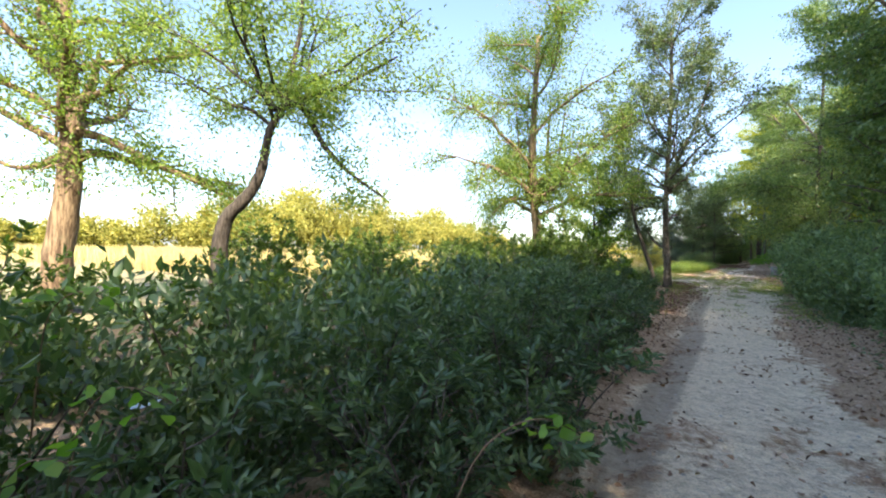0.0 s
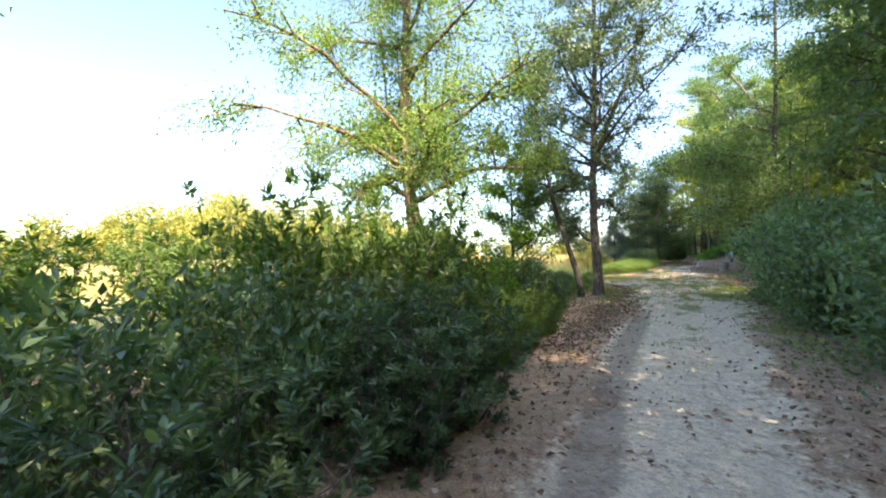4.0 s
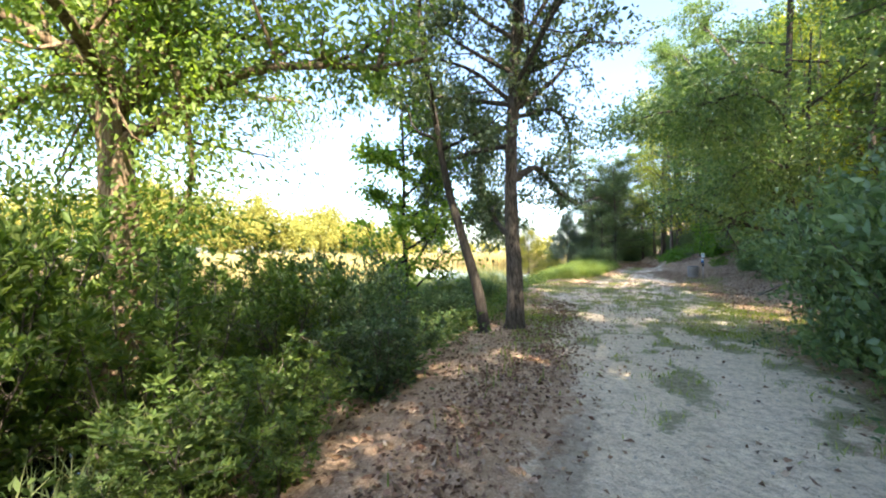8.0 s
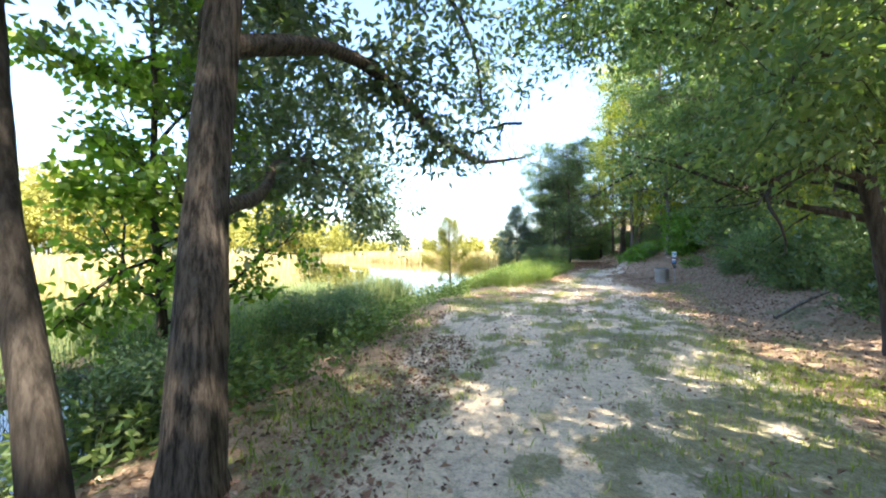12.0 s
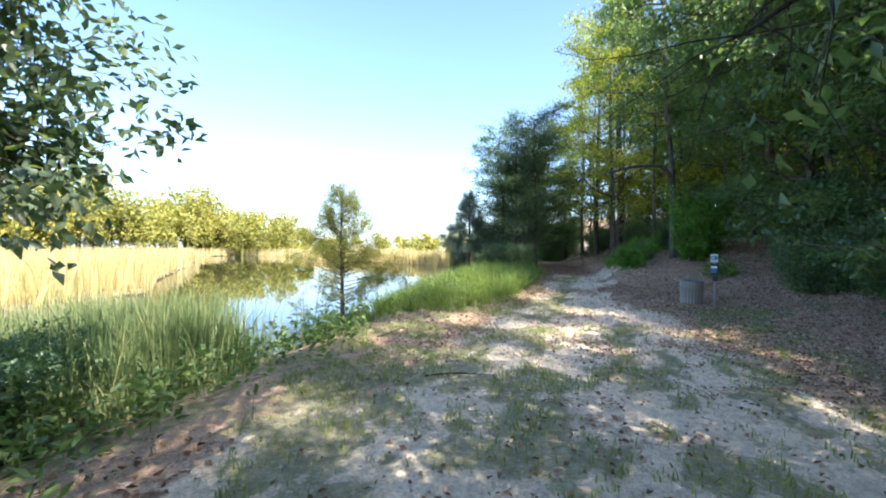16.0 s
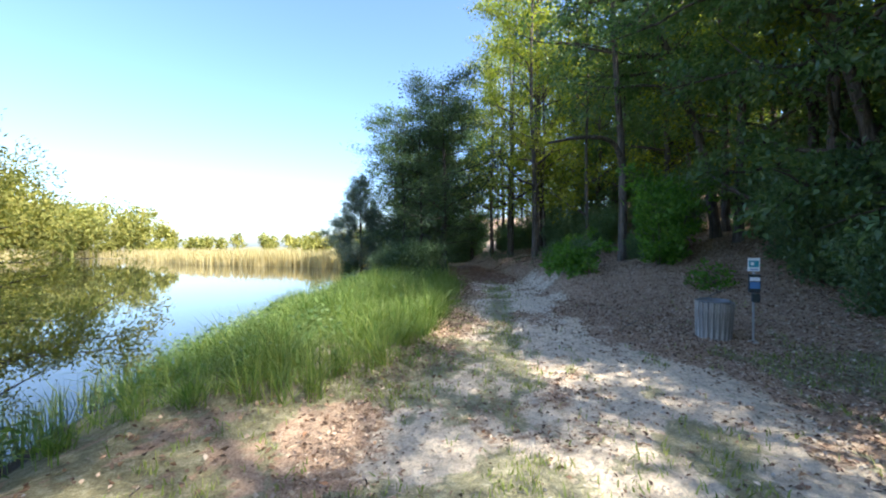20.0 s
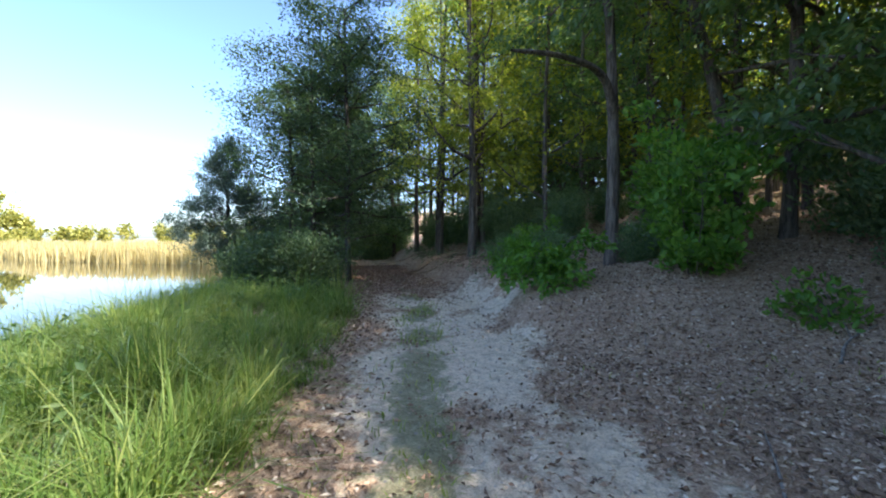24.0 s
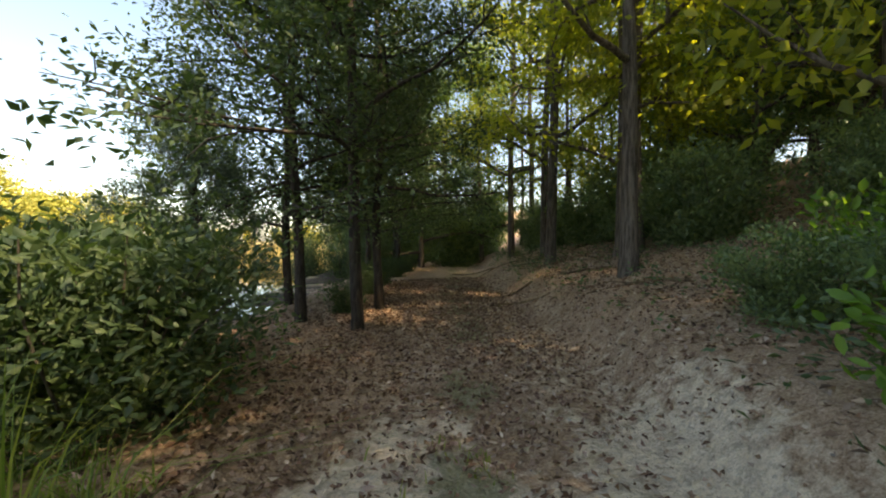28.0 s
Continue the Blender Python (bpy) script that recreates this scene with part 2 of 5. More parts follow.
GROUND = ground_material()
WATER_MAT = water_material()
LITTER = litter_material("fallen_leaf", [(0.0, (0.1, 0.066, 0.045)), (0.4, (0.26, 0.165, 0.105)), (0.7, (0.44, 0.3, 0.2)), (0.88, (0.68, 0.55, 0.42)), (1.0, (0.34, 0.17, 0.085))])
CHIP = litter_material("bleached_leaf_scrap", [(0.0, (0.09, 0.06, 0.04)), (0.35, (0.34, 0.22, 0.145)), (0.7, (0.6, 0.44, 0.31)), (1.0, (0.85, 0.72, 0.55))])
LITTER_RED = litter_material("reddish_fallen_leaf", [(0.0, (0.1, 0.055, 0.035)), (0.4, (0.21, 0.12, 0.08)), (0.75, (0.32, 0.2, 0.14)), (1.0, (0.48, 0.37, 0.29))])
PEBBLE = litter_material("gravel_stone", [(0.0, (0.2, 0.18, 0.15)), (0.5, (0.38, 0.34, 0.29)), (1.0, (0.58, 0.54, 0.48))])
TWIG = bark_material("dry_twig", (0.12, 0.1, 0.08), (0.38, 0.33, 0.28), 9.0, 0.006)


# ---- mesh helpers ----
def fast_mesh(name, verts, quads=None, tris=None, mat=None, smooth=False):
    """A mesh from arrays of corners, four-sided and three-sided faces."""
    me = bpy.data.meshes.new(name)
    quads = np.zeros((0, 4), int) if quads is None else np.asarray(quads, int).reshape(-1, 4)
    tris = np.zeros((0, 3), int) if tris is None else np.asarray(tris, int).reshape(-1, 3)
    verts = np.asarray(verts, np.float32).reshape(-1, 3)
    loops = np.concatenate([quads.ravel(), tris.ravel()]).astype(np.int32)
    me.vertices.add(len(verts))
    me.vertices.foreach_set("co", verts.ravel())
    me.loops.add(len(loops))
    me.loops.foreach_set("vertex_index", loops)
    me.polygons.add(len(quads) + len(tris))
    starts = np.concatenate([np.arange(len(quads)) * 4, len(quads) * 4 + np.arange(len(tris)) * 3]).astype(np.int32)
    me.polygons.foreach_set("loop_start", starts)
    if smooth:
        me.polygons.foreach_set("use_smooth", np.ones(len(quads) + len(tris), bool))
    me.update(calc_edges=True)
    if mat:
        me.materials.append(mat)
    return me


class Geo:
    """Collects pieces of one mesh."""

    def __init__(self):
        self.v, self.q, self.t, self.n = [], [], [], 0

    def add(self, v, q=None, t=None):
        v = np.asarray(v, float).reshape(-1, 3)
        if q is not None and len(q):
            self.q.append(np.asarray(q, int).reshape(-1, 4) + self.n)
        if t is not None and len(t):
            self.t.append(np.asarray(t, int).reshape(-1, 3) + self.n)
        self.v.append(v)
        self.n += len(v)

    def mesh(self, name, mat, smooth=False):
        cat = lambda some, k: np.concatenate(some) if some else np.zeros((0, k), int)  # noqa: E731
        return fast_mesh(name, np.concatenate(self.v) if self.v else np.zeros((0, 3)), cat(self.q, 4), cat(self.t, 3), mat, smooth)

    def tube(self, pts, radii, sides=7, wobble=0.0, rng=RNG, cap=False):
        pts, radii = np.asarray(pts, float), np.asarray(radii, float)
        k = len(pts)
        tan = np.gradient(pts, axis=0)
        tan /= np.linalg.norm(tan, axis=1)[:, None] + 1e-9
        ref = np.array([0.31, 0.95, 0.05]) if abs(tan[0][2]) > 0.7 else np.array([0, 0, 1.0])
        a = np.cross(tan, ref)
        a /= np.linalg.norm(a, axis=1)[:, None] + 1e-9
        b = np.cross(tan, a)
        ang = np.linspace(0, 2 * np.pi, sides, endpoint=False)
        rad = radii[:, None] * (1 + wobble * rng.normal(size=(k, sides)))
        ring = pts[:, None] + rad[..., None] * (np.cos(ang)[None, :, None] * a[:, None] + np.sin(ang)[None, :, None] * b[:, None])
        i, j = np.meshgrid(np.arange(k - 1), np.arange(sides), indexing="ij")
        j2 = (j + 1) % sides
        q = np.stack([i * sides + j, i * sides + j2, (i + 1) * sides + j2, (i + 1) * sides + j], -1).reshape(-1, 4)
        tr = None
        if cap:
            tr = [((k - 1) * sides, (k - 1) * sides + m, (k - 1) * sides + m + 1) for m in range(1, sides - 1)]
        self.add(ring.reshape(-1, 3), q, tr)

    def leaves(self, at, way, length, width, rng=RNG, fold=0.25, near=False, level=0.8):
        """Leaves at the points, pointing along way, each folded along its rib."""
        at, way = np.asarray(at, float), np.asarray(way, float)
        m = len(at)
        if not m:
            return
        way = way / (np.linalg.norm(way, axis=1)[:, None] + 1e-9)
        side = np.cross(way, rng.normal(size=(m, 3)) + np.array([0, 0, level]))
        side /= np.linalg.norm(side, axis=1)[:, None] + 1e-9
        nor = np.cross(side, way)
        ln = (length * rng.uniform(0.65, 1.25, m))[:, None]
        wd = (width * rng.uniform(0.7, 1.2, m))[:, None] * 0.5
        tip = at + way * ln - nor * ln * rng.uniform(0, 0.3, (m, 1))
        if near:
            l1, r1 = at + way * ln * 0.3 + side * wd * 0.9 + nor * wd * fold, at + way * ln * 0.3 - side * wd * 0.9 + nor * wd * fold
            l2, r2 = at + way * ln * 0.68 + side * wd * 0.85 + nor * wd * fold, at + way * ln * 0.68 - side * wd * 0.85 + nor * wd * fold
            v = np.stack([at, l1, l2, tip, r2, r1], 1)
            o = np.arange(m)[:, None] * 6
            self.add(v, np.concatenate([o + [0, 1, 2, 3], o + [0, 3, 4, 5]]))
        else:
            l1, r1 = at + way * ln * 0.45 + side * wd + nor * wd * fold, at + way * ln * 0.45 - side * wd + nor * wd * fold
            v = np.stack([at, l1, tip, r1], 1)
            o = np.arange(m)[:, None] * 4
            self.add(v, None, np.concatenate([o + [0, 1, 2], o + [0, 2, 3]]))

    def blades(self, at, height, width, rng=RNG, lean=0.35):
        """Grass blades or reeds: tapered, bent strips."""
        at = np.asarray(at, float)
        m = len(at)
        if not m:
            return
        h = (height * rng.uniform(0.6, 1.25, m))[:, None]
        w = (width * rng.uniform(0.7, 1.3, m))[:, None] * 0.5
        ang = rng.uniform(0, 2 * np.pi, m)
        out = np.stack([np.cos(ang), np.sin(ang), 0 * ang], 1) * np.abs(rng.normal(0, lean, (m, 1)))
        turn = rng.uniform(0, 2 * np.pi, m)
        s = np.stack([np.cos(turn), np.sin(turn), 0 * turn], 1)
        up = np.array([0, 0, 1.0])
        mid = at + up * h * 0.55 + out * h * 0.35
        tip = at + up * h * (1 - 0.25 * np.linalg.norm(out, axis=1)[:, None]) + out * h
        v = np.stack([at - s * w, at + s * w, mid + s * w * 0.8, mid - s * w * 0.8, tip], 1)
        o = np.arange(m)[:, None] * 5
        self.add(v, o + [0, 1, 2, 3], o + [3, 2, 4])


def part(name, data, parent, label=""):
    ob = new(name, data)
    ob.parent = parent
    if label:
        ob["label"] = label
    return ob


# ---- plan: the line of the track, and what lies to each side of it ----
LINE = np.array([(-0.4, -13.0), (4.8, 1.1), (6.5, 5.2), (8.6, 9.7), (9.6, 12.4), (10.6, 14.7), (11.8, 17.3), (12.9, 19.4), (14.3, 24.0), (15.1, 26.4),
                 (15.7, 28.5), (16.3, 30.3), (17.0, 32.0), (18.9, 34.9), (20.2, 36.8), (21.6, 39.0), (23.0, 41.4), (25.0, 45.5), (26.6, 50.0), (29.0, 56.0), (33.0, 65.0), (39.0, 78.0), (60.0, 120.0)])
SEG = np.diff(LINE, axis=0)
SEG_LEN = np.hypot(*SEG.T)
SEG_AT = np.r_[0, np.cumsum(SEG_LEN)]


def along(x, y):
    """How far along the track's line a place lies, and how far to the right of it."""
    p = np.stack([np.asarray(x, float).ravel(), np.asarray(y, float).ravel()], 1)
    best, s, d = np.full(len(p), 1e9), np.zeros(len(p)), np.zeros(len(p))
    for a, u, ln, s0 in zip(LINE[:-1], SEG, SEG_LEN, SEG_AT):
        u = u / ln
        k = np.clip((p - a) @ u, 0, ln)
        off = p - a - k[:, None] * u
        far = np.hypot(*off.T)
        sgn = np.sign(off @ np.array([u[1], -u[0]]))
        m = far < best
        best[m], s[m], d[m] = far[m], s0 + k[m], (sgn * far)[m]
    return s, d


def place(s, d):
    """The reverse of along()."""
    i = int(np.clip(np.searchsorted(SEG_AT, s) - 1, 0, len(SEG) - 1))
    u = SEG[i] / SEG_LEN[i]
    p = LINE[i] + u * (s - SEG_AT[i]) + np.array([u[1], -u[0]]) * d
    return float(p[0]), float(p[1])


def vnoise(x, y, seed=0):
    """Smooth value noise on a unit lattice."""
    xi, yi = np.floor(x).astype(int), np.floor(y).astype(int)
    fx, fy = x - xi, y - yi
    fx, fy = fx * fx * (3 - 2 * fx), fy * fy * (3 - 2 * fy)

    def corner(i, j):
        h = np.sin(i * 127.1 + j * 311.7 + seed * 74.7) * 43758.5453
        return h - np.floor(h)

    return (corner(xi, yi) * (1 - fx) + corner(xi + 1, yi) * fx) * (1 - fy) + (corner(xi, yi + 1) * (1 - fx) + corner(xi + 1, yi + 1) * fx) * fy


def fbm(x, y, seed=0, octaves=4):
    out, amp = 0, 0.5
    for k in range(octaves):
        out = out + amp * vnoise(x * 2**k, y * 2**k, seed + k)
        amp *= 0.5
    return out / (1 - 0.5**octaves)


POND = np.array([(13.2, 34.2), (14.1, 36.4), (15.3, 39.5), (16.6, 43.0), (18.6, 46.6), (20.2, 51.0), (21.6, 57.0), (23.5, 64.0), (25.5, 70.5), (22.5, 74.5),
                 (16.0, 81.0), (10.0, 88.0), (4.0, 102.0), (-3.0, 120.0), (-16.0, 126.0), (-16.0, 104.0), (-7.0, 84.0), (-2.0, 68.0), (3.0, 52.0), (7.0, 43.0), (9.2, 38.5), (11.3, 35.2)])


def pond_depth(x, y):
    """Distance inside the pond's rim (negative outside)."""
    x, y = np.asarray(x, float), np.asarray(y, float)
    best, inside = np.full(x.shape, 1e9), np.zeros(x.shape, bool)
    for (ax, ay), (bx, by) in zip(POND, np.roll(POND, -1, 0)):
        ux, uy = bx - ax, by - ay
        k = np.clip(((x - ax) * ux + (y - ay) * uy) / (ux * ux + uy * uy), 0, 1)
        best = np.minimum(best, np.hypot(x - ax - k * ux, y - ay - k * uy))
        inside ^= ((ay > y) != (by > y)) & (x < ux * (y - ay) / (uy + 1e-12) + ax)
    return np.where(inside, best, -best)


def step(a, b, v):
    k = np.clip((v - a) / (b - a), 0, 1)
    return k * k * (3 - 2 * k)


DITCH = np.array([(5.6, 14.6), (6.7, 16.8), (7.3, 18.3), (7.9, 20.0), (8.5, 22.0), (9.05, 23.7), (8.6, 25.6)])


def channel(x, y):
    """Nearness (0 to 1) to the shallow ditch of open water in the marsh."""
    x, y = np.asarray(x, float), np.asarray(y, float)
    best = np.full(x.shape, 1e9)
    for a, b in zip(DITCH[:-1], DITCH[1:]):
        u = b - a
        k = np.clip(((x - a[0]) * u[0] + (y - a[1]) * u[1]) / (u @ u), 0, 1)
        best = np.minimum(best, np.hypot(x - a[0] - k * u[0], y - a[1] - k * u[1]))
    return np.exp(-(best / 0.52) ** 2)


def height(x, y):
    x, y = np.asarray(x, float), np.asarray(y, float)
    shape = x.shape
    s, d = (v.reshape(shape) for v in along(x, y))
    base = 0.33 * step(50, 58, s) + 0.06 * step(58, 66, s)
    # left: verge, then down to the marsh
    verge = np.interp(s, [0, 30, 35, 39, 46, 50, 54, 60, 70, 90], [-1.3, -1.3, -2.3, -2.3, -2.6, -3.0, -3.4, -3.6, -3.0, -3.0])
    drop = step(0, 1, (verge - d) / np.interp(s, [0, 34, 44, 50, 60], [2.2, 2.0, 1.6, 1.7, 2.6]))
    marsh = WATER + 0.07 + 0.3 * (fbm(x * 0.5, y * 0.5, 5) - 0.5) + 0.1 * step(-8, -20, d)
    marsh = marsh - 0.34 * channel(x, y)
    z = base * (1 - drop) + marsh * drop
    mound = np.exp(-((d + 2.2) / 1.3) ** 2) * step(50, 53, s) * (1 - step(60, 64, s))
    z = z + 0.16 * mound
    # right: bank
    foot = np.interp(s, [0, 36, 41, 50, 55, 58, 62, 90], [2.0, 2.2, 4.6, 4.6, 3.4, 1.2, 1.1, 1.1])
    rise = np.interp(s, [0, 36, 42, 52, 56, 60, 66, 90], [0.25, 0.25, 0.32, 0.34, 0.22, 0.22, 0.34, 0.34])
    e = np.maximum(d - foot, 0)
    bank = rise * (np.sqrt(e * e + 0.36) - 0.6)
    bank = 13 * np.tanh(bank / 13)
    cut = 0.42 * step(0, 0.7, e) * step(56, 59, s) * (0.75 + 0.5 * fbm(x * 0.9, y * 0.9, 9))
    z = z + bank + cut
    bumps = (fbm(x * 0.7, y * 0.7, 1) - 0.5) * 0.07 + (fbm(x * 3.1, y * 3.1, 2) - 0.5) * 0.035
    z = z + bumps * (1 - 0.5 * drop)
    for off in (-0.55, 0.75):
        z = z - 0.035 * np.exp(-((d - off) / 0.17) ** 2) * (1 - step(30, 36, s))
    p = pond_depth(x, y)
    z = np.where(p > -1.5, z * (1 - step(-0.5, 1.2, p)) + (WATER - 0.8) * step(-0.5, 1.2, p), z)
    far = np.hypot(x - 10, y - 35)
    return z + 2.5 * step(130, 400, far)


def h1(x, y):
    return float(height(np.array([x]), np.array([y]))[0])


def spread(lo, hi, near, far):
    """Grid lines: fine between lo and hi, widening outwards."""
    out, gap = [], near
    at = 0.0
    while at < far:
        gap *= 1.13
        at += gap
        out.append(at)
    out = np.array(out)
    return np.concatenate([lo - out[::-1], np.arange(lo, hi, near), hi + out])


gx, gy = spread(2.0, 30.0, 0.165, 900.0), spread(0.5, 58.0, 0.165, 900.0)
X, Y = np.meshgrid(gx, gy)
Z = height(X, Y)
S, D = (v.reshape(X.shape) for v in along(X, Y))
ny, nx = X.shape
ii, jj = np.meshgrid(np.arange(ny - 1), np.arange(nx - 1), indexing="ij")
o = ii * nx + jj
ground_mesh = fast_mesh("ground", np.stack([X, Y, Z], -1), np.stack([o, o + 1, o + nx + 1, o + nx], -1).reshape(-1, 4), None, GROUND, True)


def cover(s, d, x, y):
    """How much bare sand, short grass and rut there is at a place."""
    left = np.interp(s, [0, 28, 34, 38, 46, 50, 53, 58, 64, 90], [-0.75, -0.75, -0.8, -1.6, -2.1, -2.7, -0.65, -0.7, -0.95, -1.0])
    right = np.interp(s, [0, 28, 34, 40, 46, 52, 56, 60, 66, 90], [0.85, 1.2, 1.9, 2.8, 3.6, 2.9, 1.15, 1.7, 1.7, 1.8])
    wig = (fbm(x * 0.9, y * 0.9, 21) - 0.5) * 0.9
    sand = 0.5 + np.minimum(d - left + wig, right - d + wig) * 1.3
    sand = np.clip(sand, 0, 1) * (1 - 0.6 * step(59.5, 64, s))
    worn = step(0.36, 0.5, 0.6 * fbm(x * 1.5, y * 1.5, 51) + 0.4 * fbm(x * 4.3, y * 4.3, 53))
    sand = sand * (1 - (1 - worn) * np.interp(s, [0, 24, 31, 36, 48, 54, 90], [0.6, 0.55, 0.3, 0.3, 0.5, 0.6, 0.5]))
    shoulder = np.exp(-((d + 1.9) / 0.95) ** 4) * step(45.5, 47, s) * (1 - step(52, 54, s))
    sand = sand * (1 - 0.9 * shoulder)
    patch = fbm(x * 0.75, y * 0.75, 31)
    patch2 = fbm(x * 2.3, y * 2.3, 37)
    strip = np.exp(-((d - np.interp(s, [0, 50, 54, 60], [0.25, 0.4, -0.1, 0.0])) / 0.33) ** 2)
    grass = 0.9 * strip * np.maximum(step(0.4, 0.62, patch2), (0.45 + 0.55 * step(0.25, 0.55, patch2)) * step(52, 54, s) * (1 - step(58, 60, s))) * step(26, 32, s)
    grass = grass + 0.85 * step(0.49, 0.6, 0.3 * patch + 0.4 * fbm(s * 0.9, d * 3.2, 42) + 0.3 * fbm(x * 5.0, y * 5.0, 41)) * step(33, 37, s) * (1 - step(53, 57, s))
    grass = grass + 0.9 * step(1.1, 1.6, d) * (1 - step(3.0, 4.0, d)) * step(27, 31, s) * (1 - step(44, 48, s)) * step(0.35, 0.55, patch2)
    grass = grass + 0.9 * step(-0.9, -1.4, d) * step(35.0, 36.2, y) * (1 - step(57, 60, s))
    grass = grass + 0.8 * step(0.4, -0.6, d) * step(44.5, 47, s) * (1 - step(51, 53, s)) * step(0.44, 0.56, patch2)
    grass = grass + 0.8 * np.exp(-((d + 1.5) / 0.5) ** 2) * np.exp(-((s - 38.5) / 2.0) ** 2)
    rut = np.exp(-((d + 0.5) / 0.23) ** 2) * (1 - step(31, 36, s))
    return sand, np.clip(grass, 0, 1), rut


sand_at, grass_at, rut_at = cover(S, D, X, Y)
mud_at = step(0.12, -0.02, Z - WATER - 0.06)
marsh_green = step(-4.5, -7, D) * (pond_depth(X, Y) < 0)
for key, vals in (("sand", sand_at), ("grass", np.clip(grass_at + marsh_green * 0.8, 0, 1)), ("rut", rut_at), ("mud", mud_at)):
    layer = ground_mesh.attributes.new(key, "FLOAT", "POINT")
    layer.data.foreach_set("value", np.asarray(vals, np.float32).ravel())
ground = tagged(new("ground", ground_mesh), "sandy track, leaf-littered banks and marsh ground", "ground", kind="structure")

wv = [(-300, -60, WATER), (60, -60, WATER), (60, 300, WATER), (-300, 300, WATER)]
water = tagged(new("water", fast_mesh("water", wv, [(0, 1, 2, 3)], None, WATER_MAT)), "still pond water mirroring sky and far trees", "water", kind="structure")


# ---- trees and shrubs ----
def unit(v):
    return np.asarray(v, float) / (np.linalg.norm(v) + 1e-9)


def curve(start, way, length, rng, n=6, wander=0.18, lift=0.0):
    """A wandering branch: points from start; lift bends it up (or down, if negative) on the way."""
    pts, way = [np.asarray(start, float)], unit(way)
    for _ in range(n):
        way = unit(way + rng.normal(0, wander, 3) + np.array([0, 0, lift]))
        pts.append(pts[-1] + way * length / n)
    return np.array(pts)


def smooth_line(pts, n=4):
    """A rounder line through the given points."""
    pts = np.asarray(pts, float)
    for _ in range(2):
        q = [pts[0]]
        for a, b in zip(pts[:-1], pts[1:]):
            q += [a * 0.75 + b * 0.25, a * 0.25 + b * 0.75]
        q.append(pts[-1])
        pts = np.array(q)
    return pts


def limb_set(stem, radius, rng, count, length, start=0.35, tilt=0.5, lift=0.03, wander=0.17, subs=6, twigs=4, taper=0.6, end=1.0, side=None):
    """Limbs off a stem, with their sub-branches and twigs. Returns the tubes and the twig ends with their directions."""
    tubes, tips = [], []
    k = len(stem) - 1
    for i in range(count):
        f = start + (end - start) * (i + rng.uniform(0, 0.9)) / count
        j = min(int(f * k), k - 1)
        at = stem[j] + (stem[j + 1] - stem[j]) * (f * k - j)
        az = i * 2.4 + rng.uniform(-0.5, 0.5)
        if side is not None and rng.random() < 0.7:
            az = side + rng.normal(0, 0.7)
        up = tilt + rng.normal(0, 0.15) + 0.5 * f
        ln = length * (1 - taper * (f - start) / (1.01 - start)) * rng.uniform(0.75, 1.2)
        r = radius * (1 - 0.75 * f) * 0.5 + 0.008
        limb = curve(at, (math.cos(az), math.sin(az), up), ln, rng, 7, wander, lift)
        tubes.append((limb, np.linspace(r, r * 0.2, len(limb)), 5))
        for m in range(subs):
            g = 0.2 + 0.8 * (m + rng.uniform(0, 1)) / subs
            p = limb[min(int(g * 7), 6)]
            w = unit(limb[-1] - limb[0]) + rng.normal(0, 0.75, 3) * np.array([1, 1, 0.7])
            sub = curve(p, w, ln * 0.42 * rng.uniform(0.6, 1.2) * (1.15 - 0.5 * g), rng, 4, 0.25, lift * 1.3)
            tubes.append((sub, np.linspace(r * 0.38, 0.004, len(sub)), 3))
            for q in range(twigs):
                c = sub[rng.integers(1, len(sub))]
                tips.append((c + rng.normal(0, 0.05, 3), unit(sub[-1] - sub[0] + rng.normal(0, 0.5, 3))))
    return tubes, tips


def clad(geo, tips, rng, per, length, width, cloud=0.22, droop=0.3, near=False, flat=0.75, level=0.8):
    """Sprays of leaves round twig ends; flat: how deep a spray is for its breadth."""
    if not tips:
        return
    at = np.repeat(np.array([p for p, _ in tips]), per, 0)
    way = np.repeat(np.array([w for _, w in tips]), per, 0)
    at = at + rng.normal(0, cloud, at.shape) * np.array([1, 1, flat])
    way = way + rng.normal(0, 0.75, way.shape) - np.array([0, 0, droop])
    geo.leaves(at, way, length, width, rng, near=near, level=level)


def rosettes(geo, tips, rng, per, length, width, spread=0.05):
    """Whorls of narrow leaves that stand out round the twig ends."""
    at = np.repeat(np.array([p for p, _ in tips]), per, 0)
    way = np.repeat(np.array([w for _, w in tips]), per, 0)
    back = rng.uniform(0, 1, (len(at), 1))
    out = np.cross(way, rng.normal(size=way.shape))
    out /= np.linalg.norm(out, axis=1)[:, None] + 1e-9
    geo.leaves(at - way * back * 0.09 + rng.normal(0, spread * 0.3, at.shape), way * (0.9 - 0.6 * back) + out * rng.uniform(0.5, 1.1, (len(at), 1)), length, width, rng, near=True, level=1.4)


